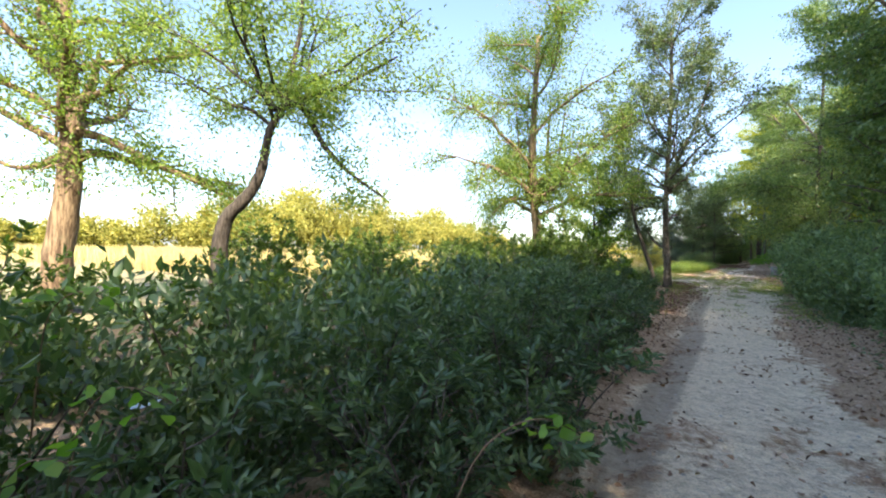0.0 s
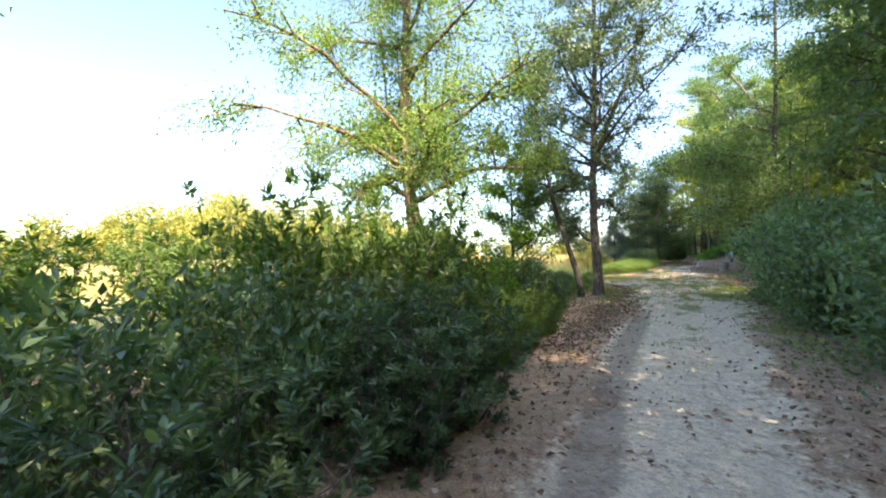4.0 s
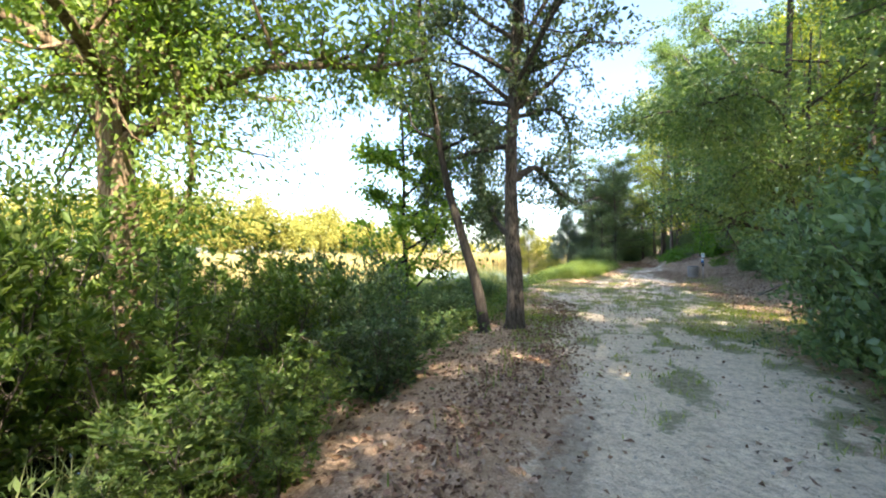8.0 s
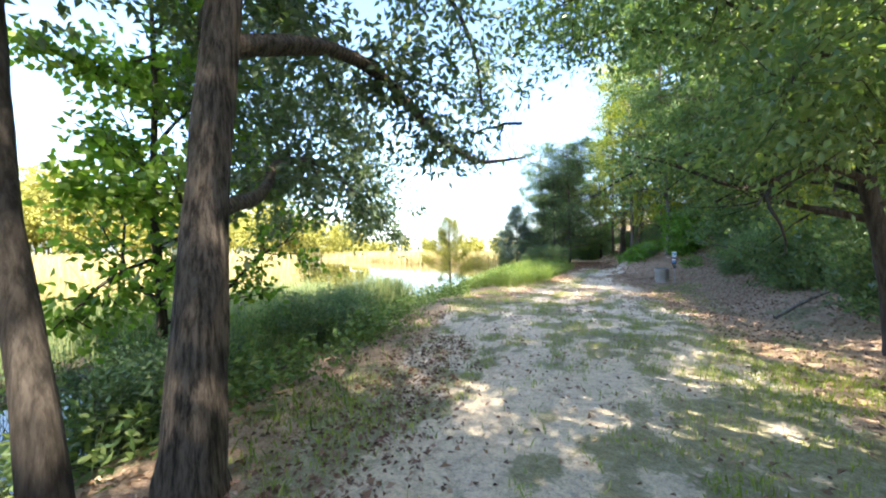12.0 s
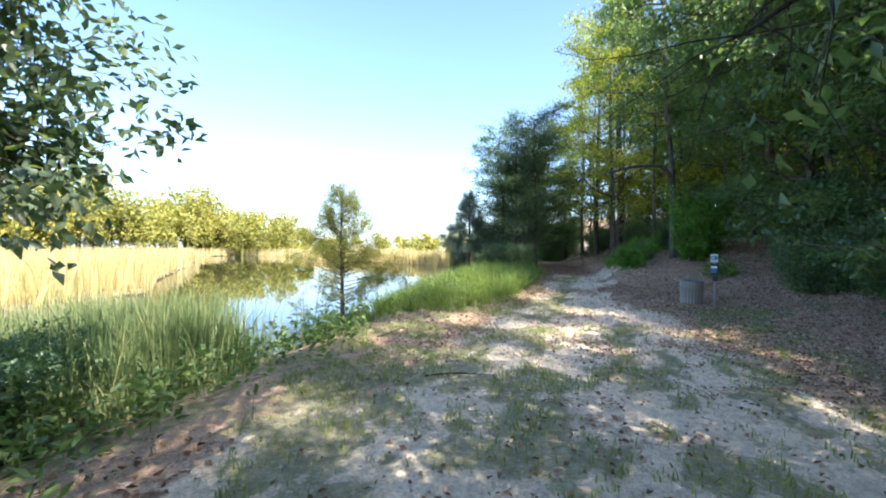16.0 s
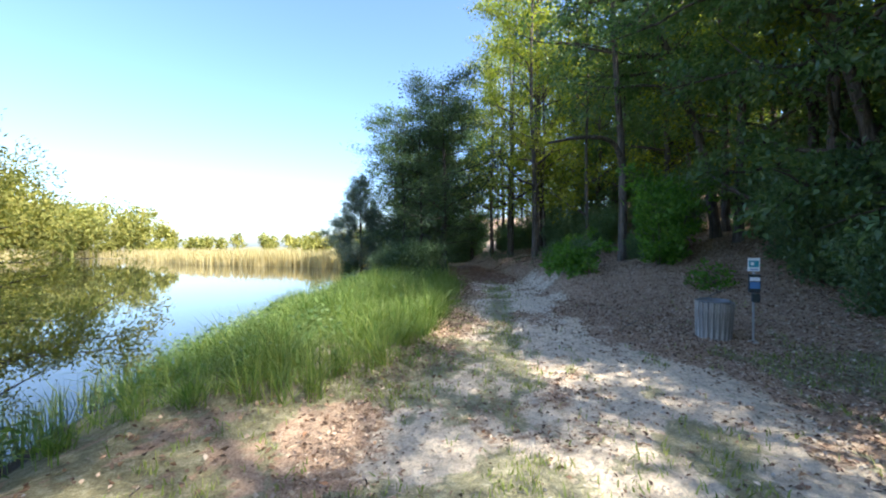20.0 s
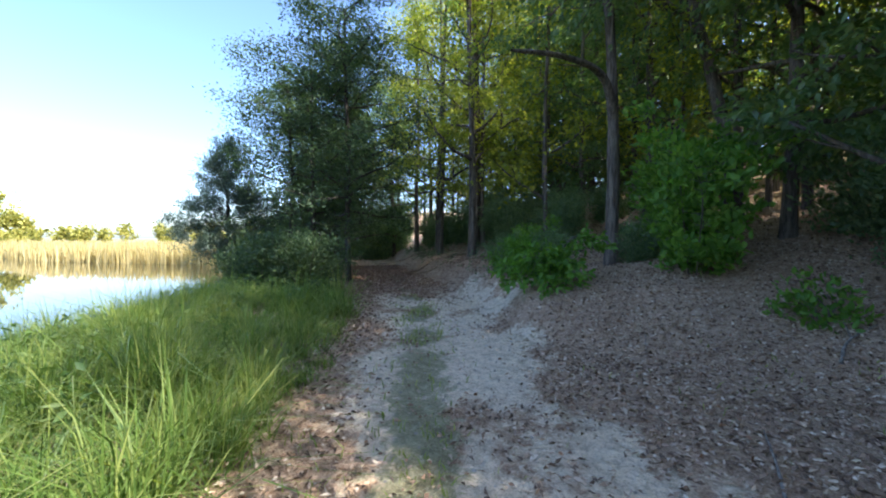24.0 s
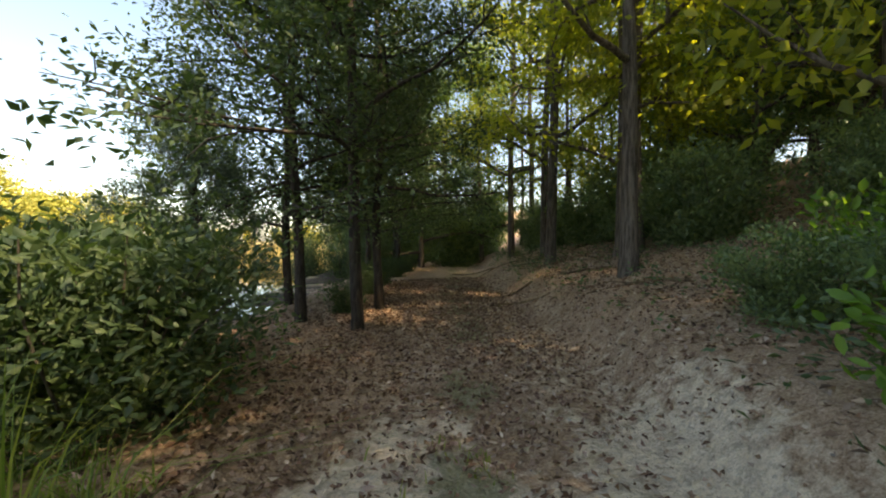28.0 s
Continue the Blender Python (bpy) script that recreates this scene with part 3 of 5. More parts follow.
def tree(name, label, stem, radius, bark, leaf, seed, limbs, per=9, leaf_size=(0.11, 0.055), cloud=0.22, extra=(), category="tree", group="", flare=1.18, near=False, droop=0.3, drop_below=None, sides=9, split=False, clear=None, flat=0.75, level=0.8, headroom=None):
    """A tree with its foot at the origin: a trunk along the points of stem, limbs (sets for limb_set), and a crown of single leaves.
    extra: limbs given by their points, with first radius and number of leafy side twigs."""
    rng = np.random.default_rng(seed)
    stem = smooth_line(stem)
    root = new(name)
    tagged(root, label, category, group)
    f = np.linspace(0, 1, len(stem))
    rad = radius * (1 - 0.72 * f**0.9)
    rad = rad * (1 + (flare - 1) * np.exp(-np.linalg.norm(stem - stem[0], axis=1) / (radius * 1.8)))
    g = Geo()
    g.tube(stem, rad, sides, 0.05, rng, True)
    part("trunk", g.mesh(name + "_trunk", bark, True), root)
    tubes, tips = [], []
    for opts in limbs:
        t, p = limb_set(stem, radius, rng, **opts)
        tubes += t
        tips += p
    for pts, r, n in extra:
        pts = smooth_line(pts)
        tubes.append((pts, np.linspace(r, r * 0.2, len(pts)), 6))
        for m in range(n):
            i = rng.integers(len(pts) // 4, len(pts))
            w = rng.normal(0, 1, 3) + np.array([0, 0, 0.1])
            sub = curve(pts[i], w, rng.uniform(0.5, 1.3), rng, 4, 0.25, -0.04)
            tubes.append((sub, np.linspace(min(r * 0.15, 0.008), 0.002, len(sub)), 3))
            for q in range(5):
                tips.append((sub[rng.integers(1, len(sub))], unit(sub[-1] - sub[0])))
    if not split:
        tubes = [x for k, x in enumerate(tubes) if x[2] > 3 or k % 3 == 0]
    g = Geo()
    for k, (pts, r, sd) in enumerate(tubes):
        g.tube(pts, r, sd, 0.04, rng)
        last = k + 1 == len(tubes)
        if split and sd > 3:
            limb = part("limb", g.mesh(name + "_limb", bark, True), root)
            g = Geo()
        elif last or (split and tubes[k + 1][2] > 3):
            part("twigwork", g.mesh(name + "_twigwork", bark, True), limb if split else root)["kind"] = "stuff"
            g = Geo()
    if clear is not None:
        # keep the foliage off the walked line
        _, off = along([t[0][0] + clear[0] for t in tips], [t[0][1] + clear[1] for t in tips])
        tips = [t for t, o in zip(tips, off) if not (-2.9 < o < 1.6 and t[0][2] < 4.8 and t[0][1] > 3.6) and not (-1.7 < o < 1.6 and t[0][2] < 2.8)]
    if headroom is not None:
        _, off = along([t[0][0] + headroom[0] for t in tips], [t[0][1] + headroom[1] for t in tips])
        tips = [t for t, o in zip(tips, off) if abs(o) > 1.7 or t[0][2] > 4.7]
    if drop_below is not None:
        tips = [t for t in tips if t[0][2] > drop_below]
    if tips and per:
        g = Geo()
        clad(g, tips, rng, per, *leaf_size, cloud, droop, near, flat, level)
        part("crown", g.mesh(name + "_crown", leaf), root)
    return root


def stand(ob, x, y, turn=0.0, scale=1.0, sink=0.06):
    """Sets a thing that was built at the origin on the ground."""
    ob.matrix_basis = pose(x, y, h1(x, y) - sink, 0, 0, turn) @ Matrix.Diagonal((scale, scale, scale, 1))
    return ob


def again(ob, x, y, turn=0.0, scale=1.0, sink=0.06, tall=1.0):
    c = copy_thing(ob, Matrix())
    c.matrix_basis = pose(x, y, h1(x, y) - sink, 0, 0, turn) @ Matrix.Diagonal((scale, scale, scale * tall, 1))
    return c


def shrub(name, label, seed, size, tall, leaf, count=9, per=7, leaf_size=(0.085, 0.026), near=True, group="", stem_mat=BARK_GREY, cloud=0.1, upright=0.9, low=0.1, whorls=False):
    """A many-stemmed shrub, leafy from near the ground to the tips."""
    rng = np.random.default_rng(seed)
    root = tagged(new(name), label, "shrub", group)
    g, f, tips = Geo(), Geo(), []
    for i in range(count):
        az = i * 2.4 + rng.uniform(-0.4, 0.4)
        out = size * math.sqrt((i + 0.5) / count)
        foot = np.array([math.cos(az) * out * 0.3, math.sin(az) * out * 0.3, 0])
        top = np.array([math.cos(az) * out, math.sin(az) * out, tall * rng.uniform(0.7, 1.08) * (1 - 0.25 * (out / size) ** 2)])
        mid = (foot + top) / 2 + rng.normal(0, 0.08, 3) + np.array([0, 0, 0.12 * tall])
        stem = smooth_line([foot, foot * 0.6 + mid * 0.4, mid, top])
        g.tube(stem, np.linspace(0.016, 0.004, len(stem)), 4, 0.05, rng)
        n = int((10 if near else 16) * tall)
        for m in range(n):
            fr = low + (1 - low) * (m + rng.random()) / n
            p = stem[min(int(fr * (len(stem) - 1)), len(stem) - 1)]
            w = np.array([rng.normal(), rng.normal(), upright * rng.uniform(0.2, 1.2)])
            tw = curve(p, w, rng.uniform(0.22, 0.5) * (0.7 + 0.4 * size), rng, 3, 0.2, 0.04)
            if near:
                g.tube(tw, np.linspace(0.005, 0.002, len(tw)), 3)
            for q in ((2, 3, 3) if near else (1, 2, 3, 3)):
                tips.append((tw[q], unit(tw[3] - tw[1] + np.array([0, 0, 0.25]))))
    part("stemwork", g.mesh(name + "_stems", stem_mat, True), root)["kind"] = "stuff"
    if whorls:
        rosettes(f, tips, rng, per, *leaf_size)
    else:
        clad(f, tips, rng, per, *leaf_size, cloud, -0.1, near)
    part("foliage", f.mesh(name + "_foliage", leaf), root)
    return root


# -- thicket on the marsh side at the start
thicket = [shrub("thicket_shrub", "dense dark-green shrub with narrow leaves beside the track", 100 + k, sz, tl, LEAF_BUSH, group="thicket along the track", per=10, leaf_size=(0.095, 0.03), count=11, whorls=True)
           for k, (sz, tl) in enumerate(((0.95, 1.75), (1.1, 1.95), (0.85, 1.6)))]
thicket_back = [shrub("thicket_shrub", "dense dark-green shrub with narrow leaves beside the track", 110 + k, sz, tl, LEAF_BUSH, group="thicket along the track", per=5, leaf_size=(0.1, 0.042), near=False, cloud=0.09)
                for k, (sz, tl) in enumerate(((0.95, 1.75), (1.1, 1.95)))]
sunny = [shrub("sunlit_shrub", "yellow-green leafy shrub on the marsh edge", 120 + k, sz, tl, LEAF_SUNNY, group="sunlit shrubs on the marsh edge", per=8, leaf_size=(0.1, 0.036), count=10, whorls=True)
         for k, (sz, tl) in enumerate(((1.0, 2.1), (0.9, 1.7)))]
spots = random.Random(5)
used = {}


def plant(kinds, s, d, scale=1.0, tall=1.0):
    k = kinds[spots.randrange(len(kinds))]
    x, y = place(s, d)
    x, y = x + spots.uniform(-0.2, 0.2), y + spots.uniform(-0.2, 0.2)
    turn = spots.uniform(0, 360)
    if k.name not in used:
        used[k.name] = True
        k.matrix_basis = pose(x, y, h1(x, y) - 0.08, 0, 0, turn) @ Matrix.Diagonal((scale, scale, scale * tall, 1))
        return k
    return again(k, x, y, turn, scale, 0.08, tall)


def fringe(s):
    """Where the thicket's front row stands."""
    return float(np.interp(s, [14, 19, 24, 30], [-1.3, -1.4, -1.75, -2.3]))


for s in np.arange(14.2, 25.5, 1.25):
    plant(thicket, s, fringe(s), 0.8, 0.93)
for s in np.arange(13.5, 25.8, 1.5):
    plant(thicket[:1] + thicket_back, s, fringe(s) - 1.35, 1.0, 1.0)
for s in np.arange(12.5, 27.0, 2.5):
    plant(thicket_back + sunny, s, -4.8, 1.05, 1.05)
for s in np.arange(13.0, 30.0, 3.4):
    plant(sunny, s, -7.0, 1.1, 1.0)
for s in (25.8, 26.7):
    plant(sunny + thicket[2:], s, fringe(s) - 0.25, 0.9, 1.05)
for s in np.arange(27.4, 31.2, 0.62):
    plant(sunny, s, fringe(s) - 0.15 - 0.35 * math.sin(s * 5), 0.4, 0.85)
for s in np.arange(25.5, 29.0, 1.2):
    plant(sunny, s, -4.3, 1.1, 1.25)
for s, d in ((27.2, -3.5), (28.2, -3.9), (29.3, -4.6), (30.5, -5.3)):
    plant(sunny + thicket_back[:1], s, d, 1.1, 1.4)
for s in np.arange(30.6, 34.0, 1.15):
    plant(sunny if s < 32.8 else thicket, s, -2.9, 0.7, 0.8)
for s in np.arange(28.8, 35.8, 1.4):
    plant(thicket_back + sunny, s, -4.5, 1.0, 1.15)
for s in np.arange(29.5, 35.0, 1.7):
    plant(sunny, s, -6.3, 1.1, 1.05)

for s, d in ((33.4, -3.4), (34.2, -6.4), (36.2, -6.9), (38.6, -3.9), (33.2, -6.6), (39.4, -4.4)):
    plant(thicket_back, s, d, 0.78, 0.72)
for s, d in ((42.4, -4.1), (43.5, -4.0), (44.5, -4.7), (45.8, -5.2), (44.9, -6.2), (47.0, -6.4)):
    plant(thicket_back, s, d, 0.7, 0.72)
for s, d in ((40.5, -4.3), (42.3, -4.9), (43.6, -5.4), (45.3, -4.7), (41.6, -6.2)):
    plant(sunny + thicket[2:], s, d, 0.55, 0.75)

for s, d in ((25, -10.5), (28, -12), (31, -9.5), (33, -13), (36, -11), (22, -12.5), (39, -14), (29, -16)):
    plant(sunny, s, d, 1.5, 0.95)

bright_sapling = shrub("bright_sapling", "yellow-green sapling with thin reddish stems among the shrubs", 131, 0.42, 1.75, LEAF_MAPLE, count=4, group="", per=9, leaf_size=(0.1, 0.036), stem_mat=BARK_WARM, whorls=True)
stand(bright_sapling, 7.76, 14.1, 0, 1.0, 0.04)


def vine(x, y, z, seed):
    """A thin climbing vine with round pale leaves, scrambling over the shrubs."""
    rng = np.random.default_rng(seed)
    root = tagged(new("climbing_vine"), "thin vine with round light-green leaves on the thicket", "vine", "vines on the thicket")
    foot = h1(x - 0.15, y) - z
    line = smooth_line([(-0.15, 0, foot), (-0.1, 0.02, foot * 0.5), (0, 0, 0), (0.12, -0.04, 0.2), (0.3, -0.05, 0.3), (0.45, 0, 0.22)])
    g = Geo()
    g.tube(line, np.linspace(0.006, 0.002, len(line)), 4)
    part("stem", g.mesh("vine_stem", BARK_WARM, True), root)
    leaf = Geo()
    at = line[rng.integers(len(line) // 2, len(line), 13)] + rng.normal(0, 0.035, (13, 3))
    leaf.leaves(at, rng.normal(0, 1, (13, 3)) * np.array([1, 1, 0.5]), 0.062, 0.062, rng, near=True, level=1.2)
    part("foliage", leaf.mesh("vine_foliage", LEAF_FRESH), root)
    root.matrix_basis = pose(x, y, z)


for k, (x, y, z) in enumerate(((4.62, 2.75, 0.72), (3.15, 2.35, 0.85), (3.0, 2.2, 0.65), (2.6, 2.6, 1.15))):
    vine(x, y, z, 140 + k)
# -- single trees on the marsh side
crooked = tree("crooked_willow", "crooked dark-trunked willow leaning over the marsh", [(0, 0, 0), (0.02, 0, 1.6), (0.1, 0, 3.2), (0.75, 0, 3.75), (1.15, 0.1, 4.5), (1.3, 0, 5.6), (1.85, 0, 6.5)], 0.27, BARK_DARK, LEAF_WILLOW, 201,
               [dict(count=10, length=5.2, start=0.8, tilt=0.5, lift=-0.02, subs=10, twigs=6, taper=0.1)], per=26, leaf_size=(0.125, 0.055), cloud=0.3,
               extra=[([(1.6, 0, 6.2), (2.4, -0.2, 6.5), (3.3, -0.3, 6.7), (4.9, -0.5, 7.5)], 0.1, 16), ([(1.8, 0, 6.4), (2.4, -0.3, 6.3), (2.9, -0.4, 5.2), (3.7, -0.5, 4.4), (4.6, -0.6, 3.8)], 0.12, 22),
                      ([(1.8, 0, 6.4), (1.9, 0.2, 7.6), (2.2, 0.2, 9.0), (2.0, 0, 10.5)], 0.1, 14), ([(1.5, 0, 6.2), (0.7, 0.2, 7.6), (-0.4, 0, 8.7)], 0.08, 12)], split=True)
stand(crooked, -2.25, 9.35, 11.5, 0.86, 0.1)
old_willow = tree("old_willow", "old willow with rough brown bark and broken limbs", [(0, 0, 0), (0.15, 0, 1.6), (0.35, 0, 3.2), (0.45, 0, 4.8), (0.4, 0, 6.2), (0.2, 0, 8.2), (0.1, 0, 10)], 0.42, BARK_WARM, LEAF_WILLOW, 202,
                  [dict(count=18, length=4.8, start=0.45, tilt=0.2, lift=0.0, subs=10, twigs=6, taper=0.2)], per=28, leaf_size=(0.125, 0.055), cloud=0.3,
                  extra=[([(0.5, 0, 5.2), (1.4, -0.3, 5.0), (2.6, -0.4, 4.4), (4.0, -0.5, 3.8), (5.0, -0.5, 3.3)], 0.16, 22), ([(0.5, 0, 5.6), (0.9, 0, 6.4), (1.1, 0, 7.4)], 0.2, 6), ([(0.4, 0, 4.6), (-0.7, 0, 4.0), (-1.6, 0, 4.4)], 0.12, 8)], split=True)
old_willow.matrix_basis = pose(-7.9, 9.8, h1(-7.9, 9.8) - 0.1, 0, 0, 20)
pollard = tree("forked_willow", "forked willow with sunlit furrowed trunk behind the shrubs", [(0.1, -0.1, 0), (0.05, 0, 1.6), (0, 0, 3.0), (-0.2, 0.1, 4.3), (-0.3, 0.1, 7.2), (-0.1, 0.2, 12.0)], 0.34, BARK_WARM, LEAF_WILLOW, 203,
               [dict(count=20, length=6.0, start=0.48, tilt=0.35, lift=-0.035, subs=12, twigs=6, taper=0.3)], per=34, leaf_size=(0.12, 0.052), cloud=0.3, droop=0.6,
               extra=[([(-0.15, 0.1, 4.0), (-0.5, 0.2, 4.7), (-0.85, 0.3, 6.1), (-1.1, 0.3, 9.5)], 0.1, 14), ([(-0.1, 0.2, 4.2), (-0.45, 0.3, 5.0), (-0.4, 0.4, 6.5), (-0.6, 0.4, 9.0)], 0.08, 12), ([(-0.1, 0.1, 4.2), (0.4, 0, 4.6), (0.42, 0, 5.4), (0.35, 0, 6.6), (0.5, 0, 9.0)], 0.15, 14), ([(0.35, 0, 4.6), (0.7, 0, 5.0), (0.85, 0.1, 6.2), (1.2, 0.1, 9.0)], 0.1, 14), ([(-0.7, 0.3, 5.6), (-2.0, 0.3, 5.9), (-3.4, 0.2, 5.2)], 0.06, 18),
                      ([(-0.1, 0, 4.2), (0.4, 0, 5.0), (0.9, -0.1, 4.9), (1.1, -0.1, 4.0), (1.2, -0.1, 3.1), (1.0, -0.2, 2.5)], 0.09, 16), ([(-0.2, 0.1, 4.4), (-1.2, 0, 4.6), (-1.9, 0, 4.0), (-2.4, 0, 3.4)], 0.1, 14),
                      ([(0.2, 0, 5.4), (1.8, 0.2, 5.4), (3.2, 0.3, 5.0)], 0.07, 14)], split=True)
stand(pollard, 5.4, 19.9, 0, 1.0, 0.1)
maple = tree("young_maple", "young green maple with thin dark trunk in the marsh", [(0, 0, 0), (0.02, 0, 1.2), (-0.1, 0, 2.4), (-0.05, 0, 4), (-0.1, 0.1, 6.2)], 0.085, BARK_DARK, LEAF_MAPLE, 204,
             [dict(count=20, length=2.5, start=0.2, tilt=0.05, lift=0.02, subs=7, twigs=5, taper=0.55)], per=10, leaf_size=(0.13, 0.11), cloud=0.15, split=True)
stand(maple, 8.95, 26.6, 40, 1.12, 0.05)
leaner = tree("leaning_tree", "slender leaning dark tree with a stripped pale patch", [(0.0, 0, 0), (-0.1, 0.05, 0.8), (-0.45, 0.2, 2.0), (-0.78, 0.5, 3.2), (-1.0, 0.7, 4.6), (-1.35, 0.8, 6.6), (-1.4, 0.9, 8.5)], 0.13, BARK_DARK, LEAF_OAK, 205,
              [dict(count=12, length=2.2, start=0.55, tilt=0.4, subs=7, twigs=5)], per=22, leaf_size=(0.12, 0.065), split=True)
stand(leaner, 11.0, 22.15, 0, 1.0, 0.05)
oak = tree("oak_tree", "straight grey-barked oak standing at the edge of the track", [(0, 0, 0), (0.02, 0.05, 0.9), (-0.02, 0.3, 2.3), (0.02, 0.5, 3.8), (0.1, 0.65, 5.5), (0.3, 0.8, 8.8), (0.3, 0.9, 12.5)], 0.205, BARK_OAK, LEAF_OAK, 206,
           [dict(count=6, length=4.4, start=0.57, end=0.68, tilt=0.35, lift=0.0, subs=10, twigs=4, taper=0.25), dict(count=20, length=4.6, start=0.66, tilt=0.35, subs=10, twigs=9, taper=0.3)], per=12, leaf_size=(0.13, 0.07), cloud=0.15, sides=14,
           extra=[([(0.0, 0.4, 3.15), (0.45, 1.0, 3.5), (0.75, 1.6, 3.72), (1.2, 2.2, 3.65), (1.75, 2.9, 3.2), (2.45, 3.7, 3.02), (2.95, 4.4, 3.2), (3.6, 4.95, 3.4)], 0.1, 60), ([(0, 0.4, 1.95), (-0.1, 1.6, 2.2), (-0.25, 2.3, 2.75), (0.05, 3.6, 3.0), (0.1, 5.6, 3.0), (0.2, 7.0, 2.7), (0.6, 8.2, 2.2)], 0.075, 70),
                  ([(0.1, 0.6, 4.6), (1.6, 2.6, 5.6), (2.6, 4.6, 5.4), (3.0, 6.2, 4.8)], 0.07, 30), ([(0.0, 0.6, 4.4), (-0.4, 2.8, 5.0), (-0.3, 5.2, 5.2), (-0.1, 7.4, 4.4), (0.3, 8.4, 3.4)], 0.08, 80), ([(0.0, 0.6, 4.0), (-1.2, 2.4, 4.2), (-2.0, 4.6, 4.1), (-2.2, 6.8, 3.4), (-2.0, 8.6, 2.3)], 0.07, 80), ([(0.0, 0.6, 4.9), (-1.2, 3.0, 6.0), (-1.6, 5.6, 6.0), (-1.8, 8.0, 5.2)], 0.07, 70),
                  ([(0.05, 0.6, 4.5), (0.18, 0.75, 5.0), (0.5, 0.85, 5.9), (0.85, 0.9, 6.8), (1.7, 1.0, 8.6), (2.2, 1.0, 11.0)], 0.14, 60), ([(0.3, 0.8, 7.0), (-0.9, 0.4, 8.2), (-1.4, 0.2, 10.0)], 0.08, 30)], split=True, clear=(11.65, 22.42))
stand(oak, 11.65, 22.42, 0, 1.0, 0.05)
# -- small cedar on the shore
def cedar(name, label, seed, tall, wide, bark=BARK_GREY, leaf=LEAF_CEDAR, needle=0.036, limbs=64):
    rng = np.random.default_rng(seed)
    root = tagged(new(name), label, "tree")
    g = Geo()
    stem = smooth_line([(0, 0, 0), (0.02, 0, tall * 0.3), (-0.02, 0.01, tall * 0.65), (0, 0, tall)])
    g.tube(stem, np.linspace(0.022 * tall, 0.006, len(stem)), 8, 0.05, rng)
    part("trunk", g.mesh(name + "_trunk", bark, True), root)
    b, f = Geo(), Geo()
    at, way = [], []
    for i in range(limbs):
        fr = 0.22 + 0.78 * i / limbs
        az = i * 2.4 + rng.uniform(-0.5, 0.5)
        ln = wide * ((1 - (fr - 0.34) / 0.7) ** 1.2 if fr > 0.34 else 1.0) * rng.uniform(0.7, 1.1) + 0.08
        limb = curve((0, 0, fr * tall), (math.cos(az), math.sin(az), 0.02 + 0.5 * fr), ln, rng, 6, 0.14, 0.03)
        b.tube(limb, np.linspace(0.012, 0.003, len(limb)), 4)
        for p in range(int(12 * ln / wide) + 4):
            j = rng.integers(2, 7)
            sp = curve(limb[min(j, 6)], unit(limb[-1] - limb[0]) + rng.normal(0, 0.6, 3), 0.085 * tall * rng.uniform(0.6, 1.2), rng, 3, 0.2, 0.1)
            at += list(sp[1:]) * 26
            way += [sp[-1] - sp[0]] * (26 * len(sp[1:]))
    at, way = np.array(at), np.array(way)
    f.leaves(at + rng.normal(0, 0.014 * tall, at.shape), unit_rows(way) + rng.normal(0, 0.6, way.shape) + np.array([0, 0, 0.3]), needle, needle * 0.36, rng)
    part("limb_whorl", b.mesh(name + "_limbs", bark, True), root)
    part("crown", f.mesh(name + "_crown", leaf), root)
    return root


def unit_rows(v):
    return v / (np.linalg.norm(v, axis=1)[:, None] + 1e-9)


shore_cedar = stand(cedar("cedar_tree", "small sunlit cedar at the pond's edge", 301, 3.1, 1.28), 14.45, 35.2, 0, 1.0, 0.12)
far_cedar = stand(cedar("tall_cedar", "pointed blue-green cedar beside the pond", 302, 5.2, 1.9, BARK_DARK, LEAF_BLUE, 0.075), 21.2, 51.2, 0)

# -- wall of trees and shrubs on the inland side
edge_shrubs = [shrub("woodland_shrub", "broad green shrub at the foot of the wooded bank", 400 + k, sz, tl, LEAF_EDGE, count=10, per=8, leaf_size=(0.115, 0.058), near=False, group="shrubs under the wooded bank", cloud=0.15, upright=0.4)
               for k, (sz, tl) in enumerate(((1.25, 1.8), (1.45, 2.3)))]
edge_trees = [tree("bank_tree", "leafy broad-crowned tree at the wood's edge", [(0, 0, 0), (0.1, 0, 2.5), (0.0, 0.2, 5.0), (0.3, 0.1, tl * 0.75), (0.2, 0, tl)], 0.15, BARK_GREY, LEAF_WOOD, 420 + k,
                   [dict(count=24, length=3.7, start=st, tilt=0.1, lift=-0.01, subs=5, twigs=10, taper=0.45)], per=8, leaf_size=(0.18, 0.09), cloud=0.26, droop=0.35, group="trees along the wood's edge", flat=0.3, level=2.2)
              for k, (tl, st) in enumerate(((10.0, 0.12), (12.5, 0.17), (8.5, 0.1)))]
# two of the three crowns carry the leaf with sunlight in its colour
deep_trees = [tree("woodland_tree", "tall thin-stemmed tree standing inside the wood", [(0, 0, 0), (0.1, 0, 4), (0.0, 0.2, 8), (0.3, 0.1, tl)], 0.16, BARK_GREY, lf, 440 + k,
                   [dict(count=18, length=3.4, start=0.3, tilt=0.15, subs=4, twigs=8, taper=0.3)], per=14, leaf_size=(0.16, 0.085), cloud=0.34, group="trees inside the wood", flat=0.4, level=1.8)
              for k, (tl, lf) in enumerate(((15.0, LEAF_WOOD), (14.0, LEAF_WOOD_LIT), (16.0, LEAF_WOOD_LIT)))]
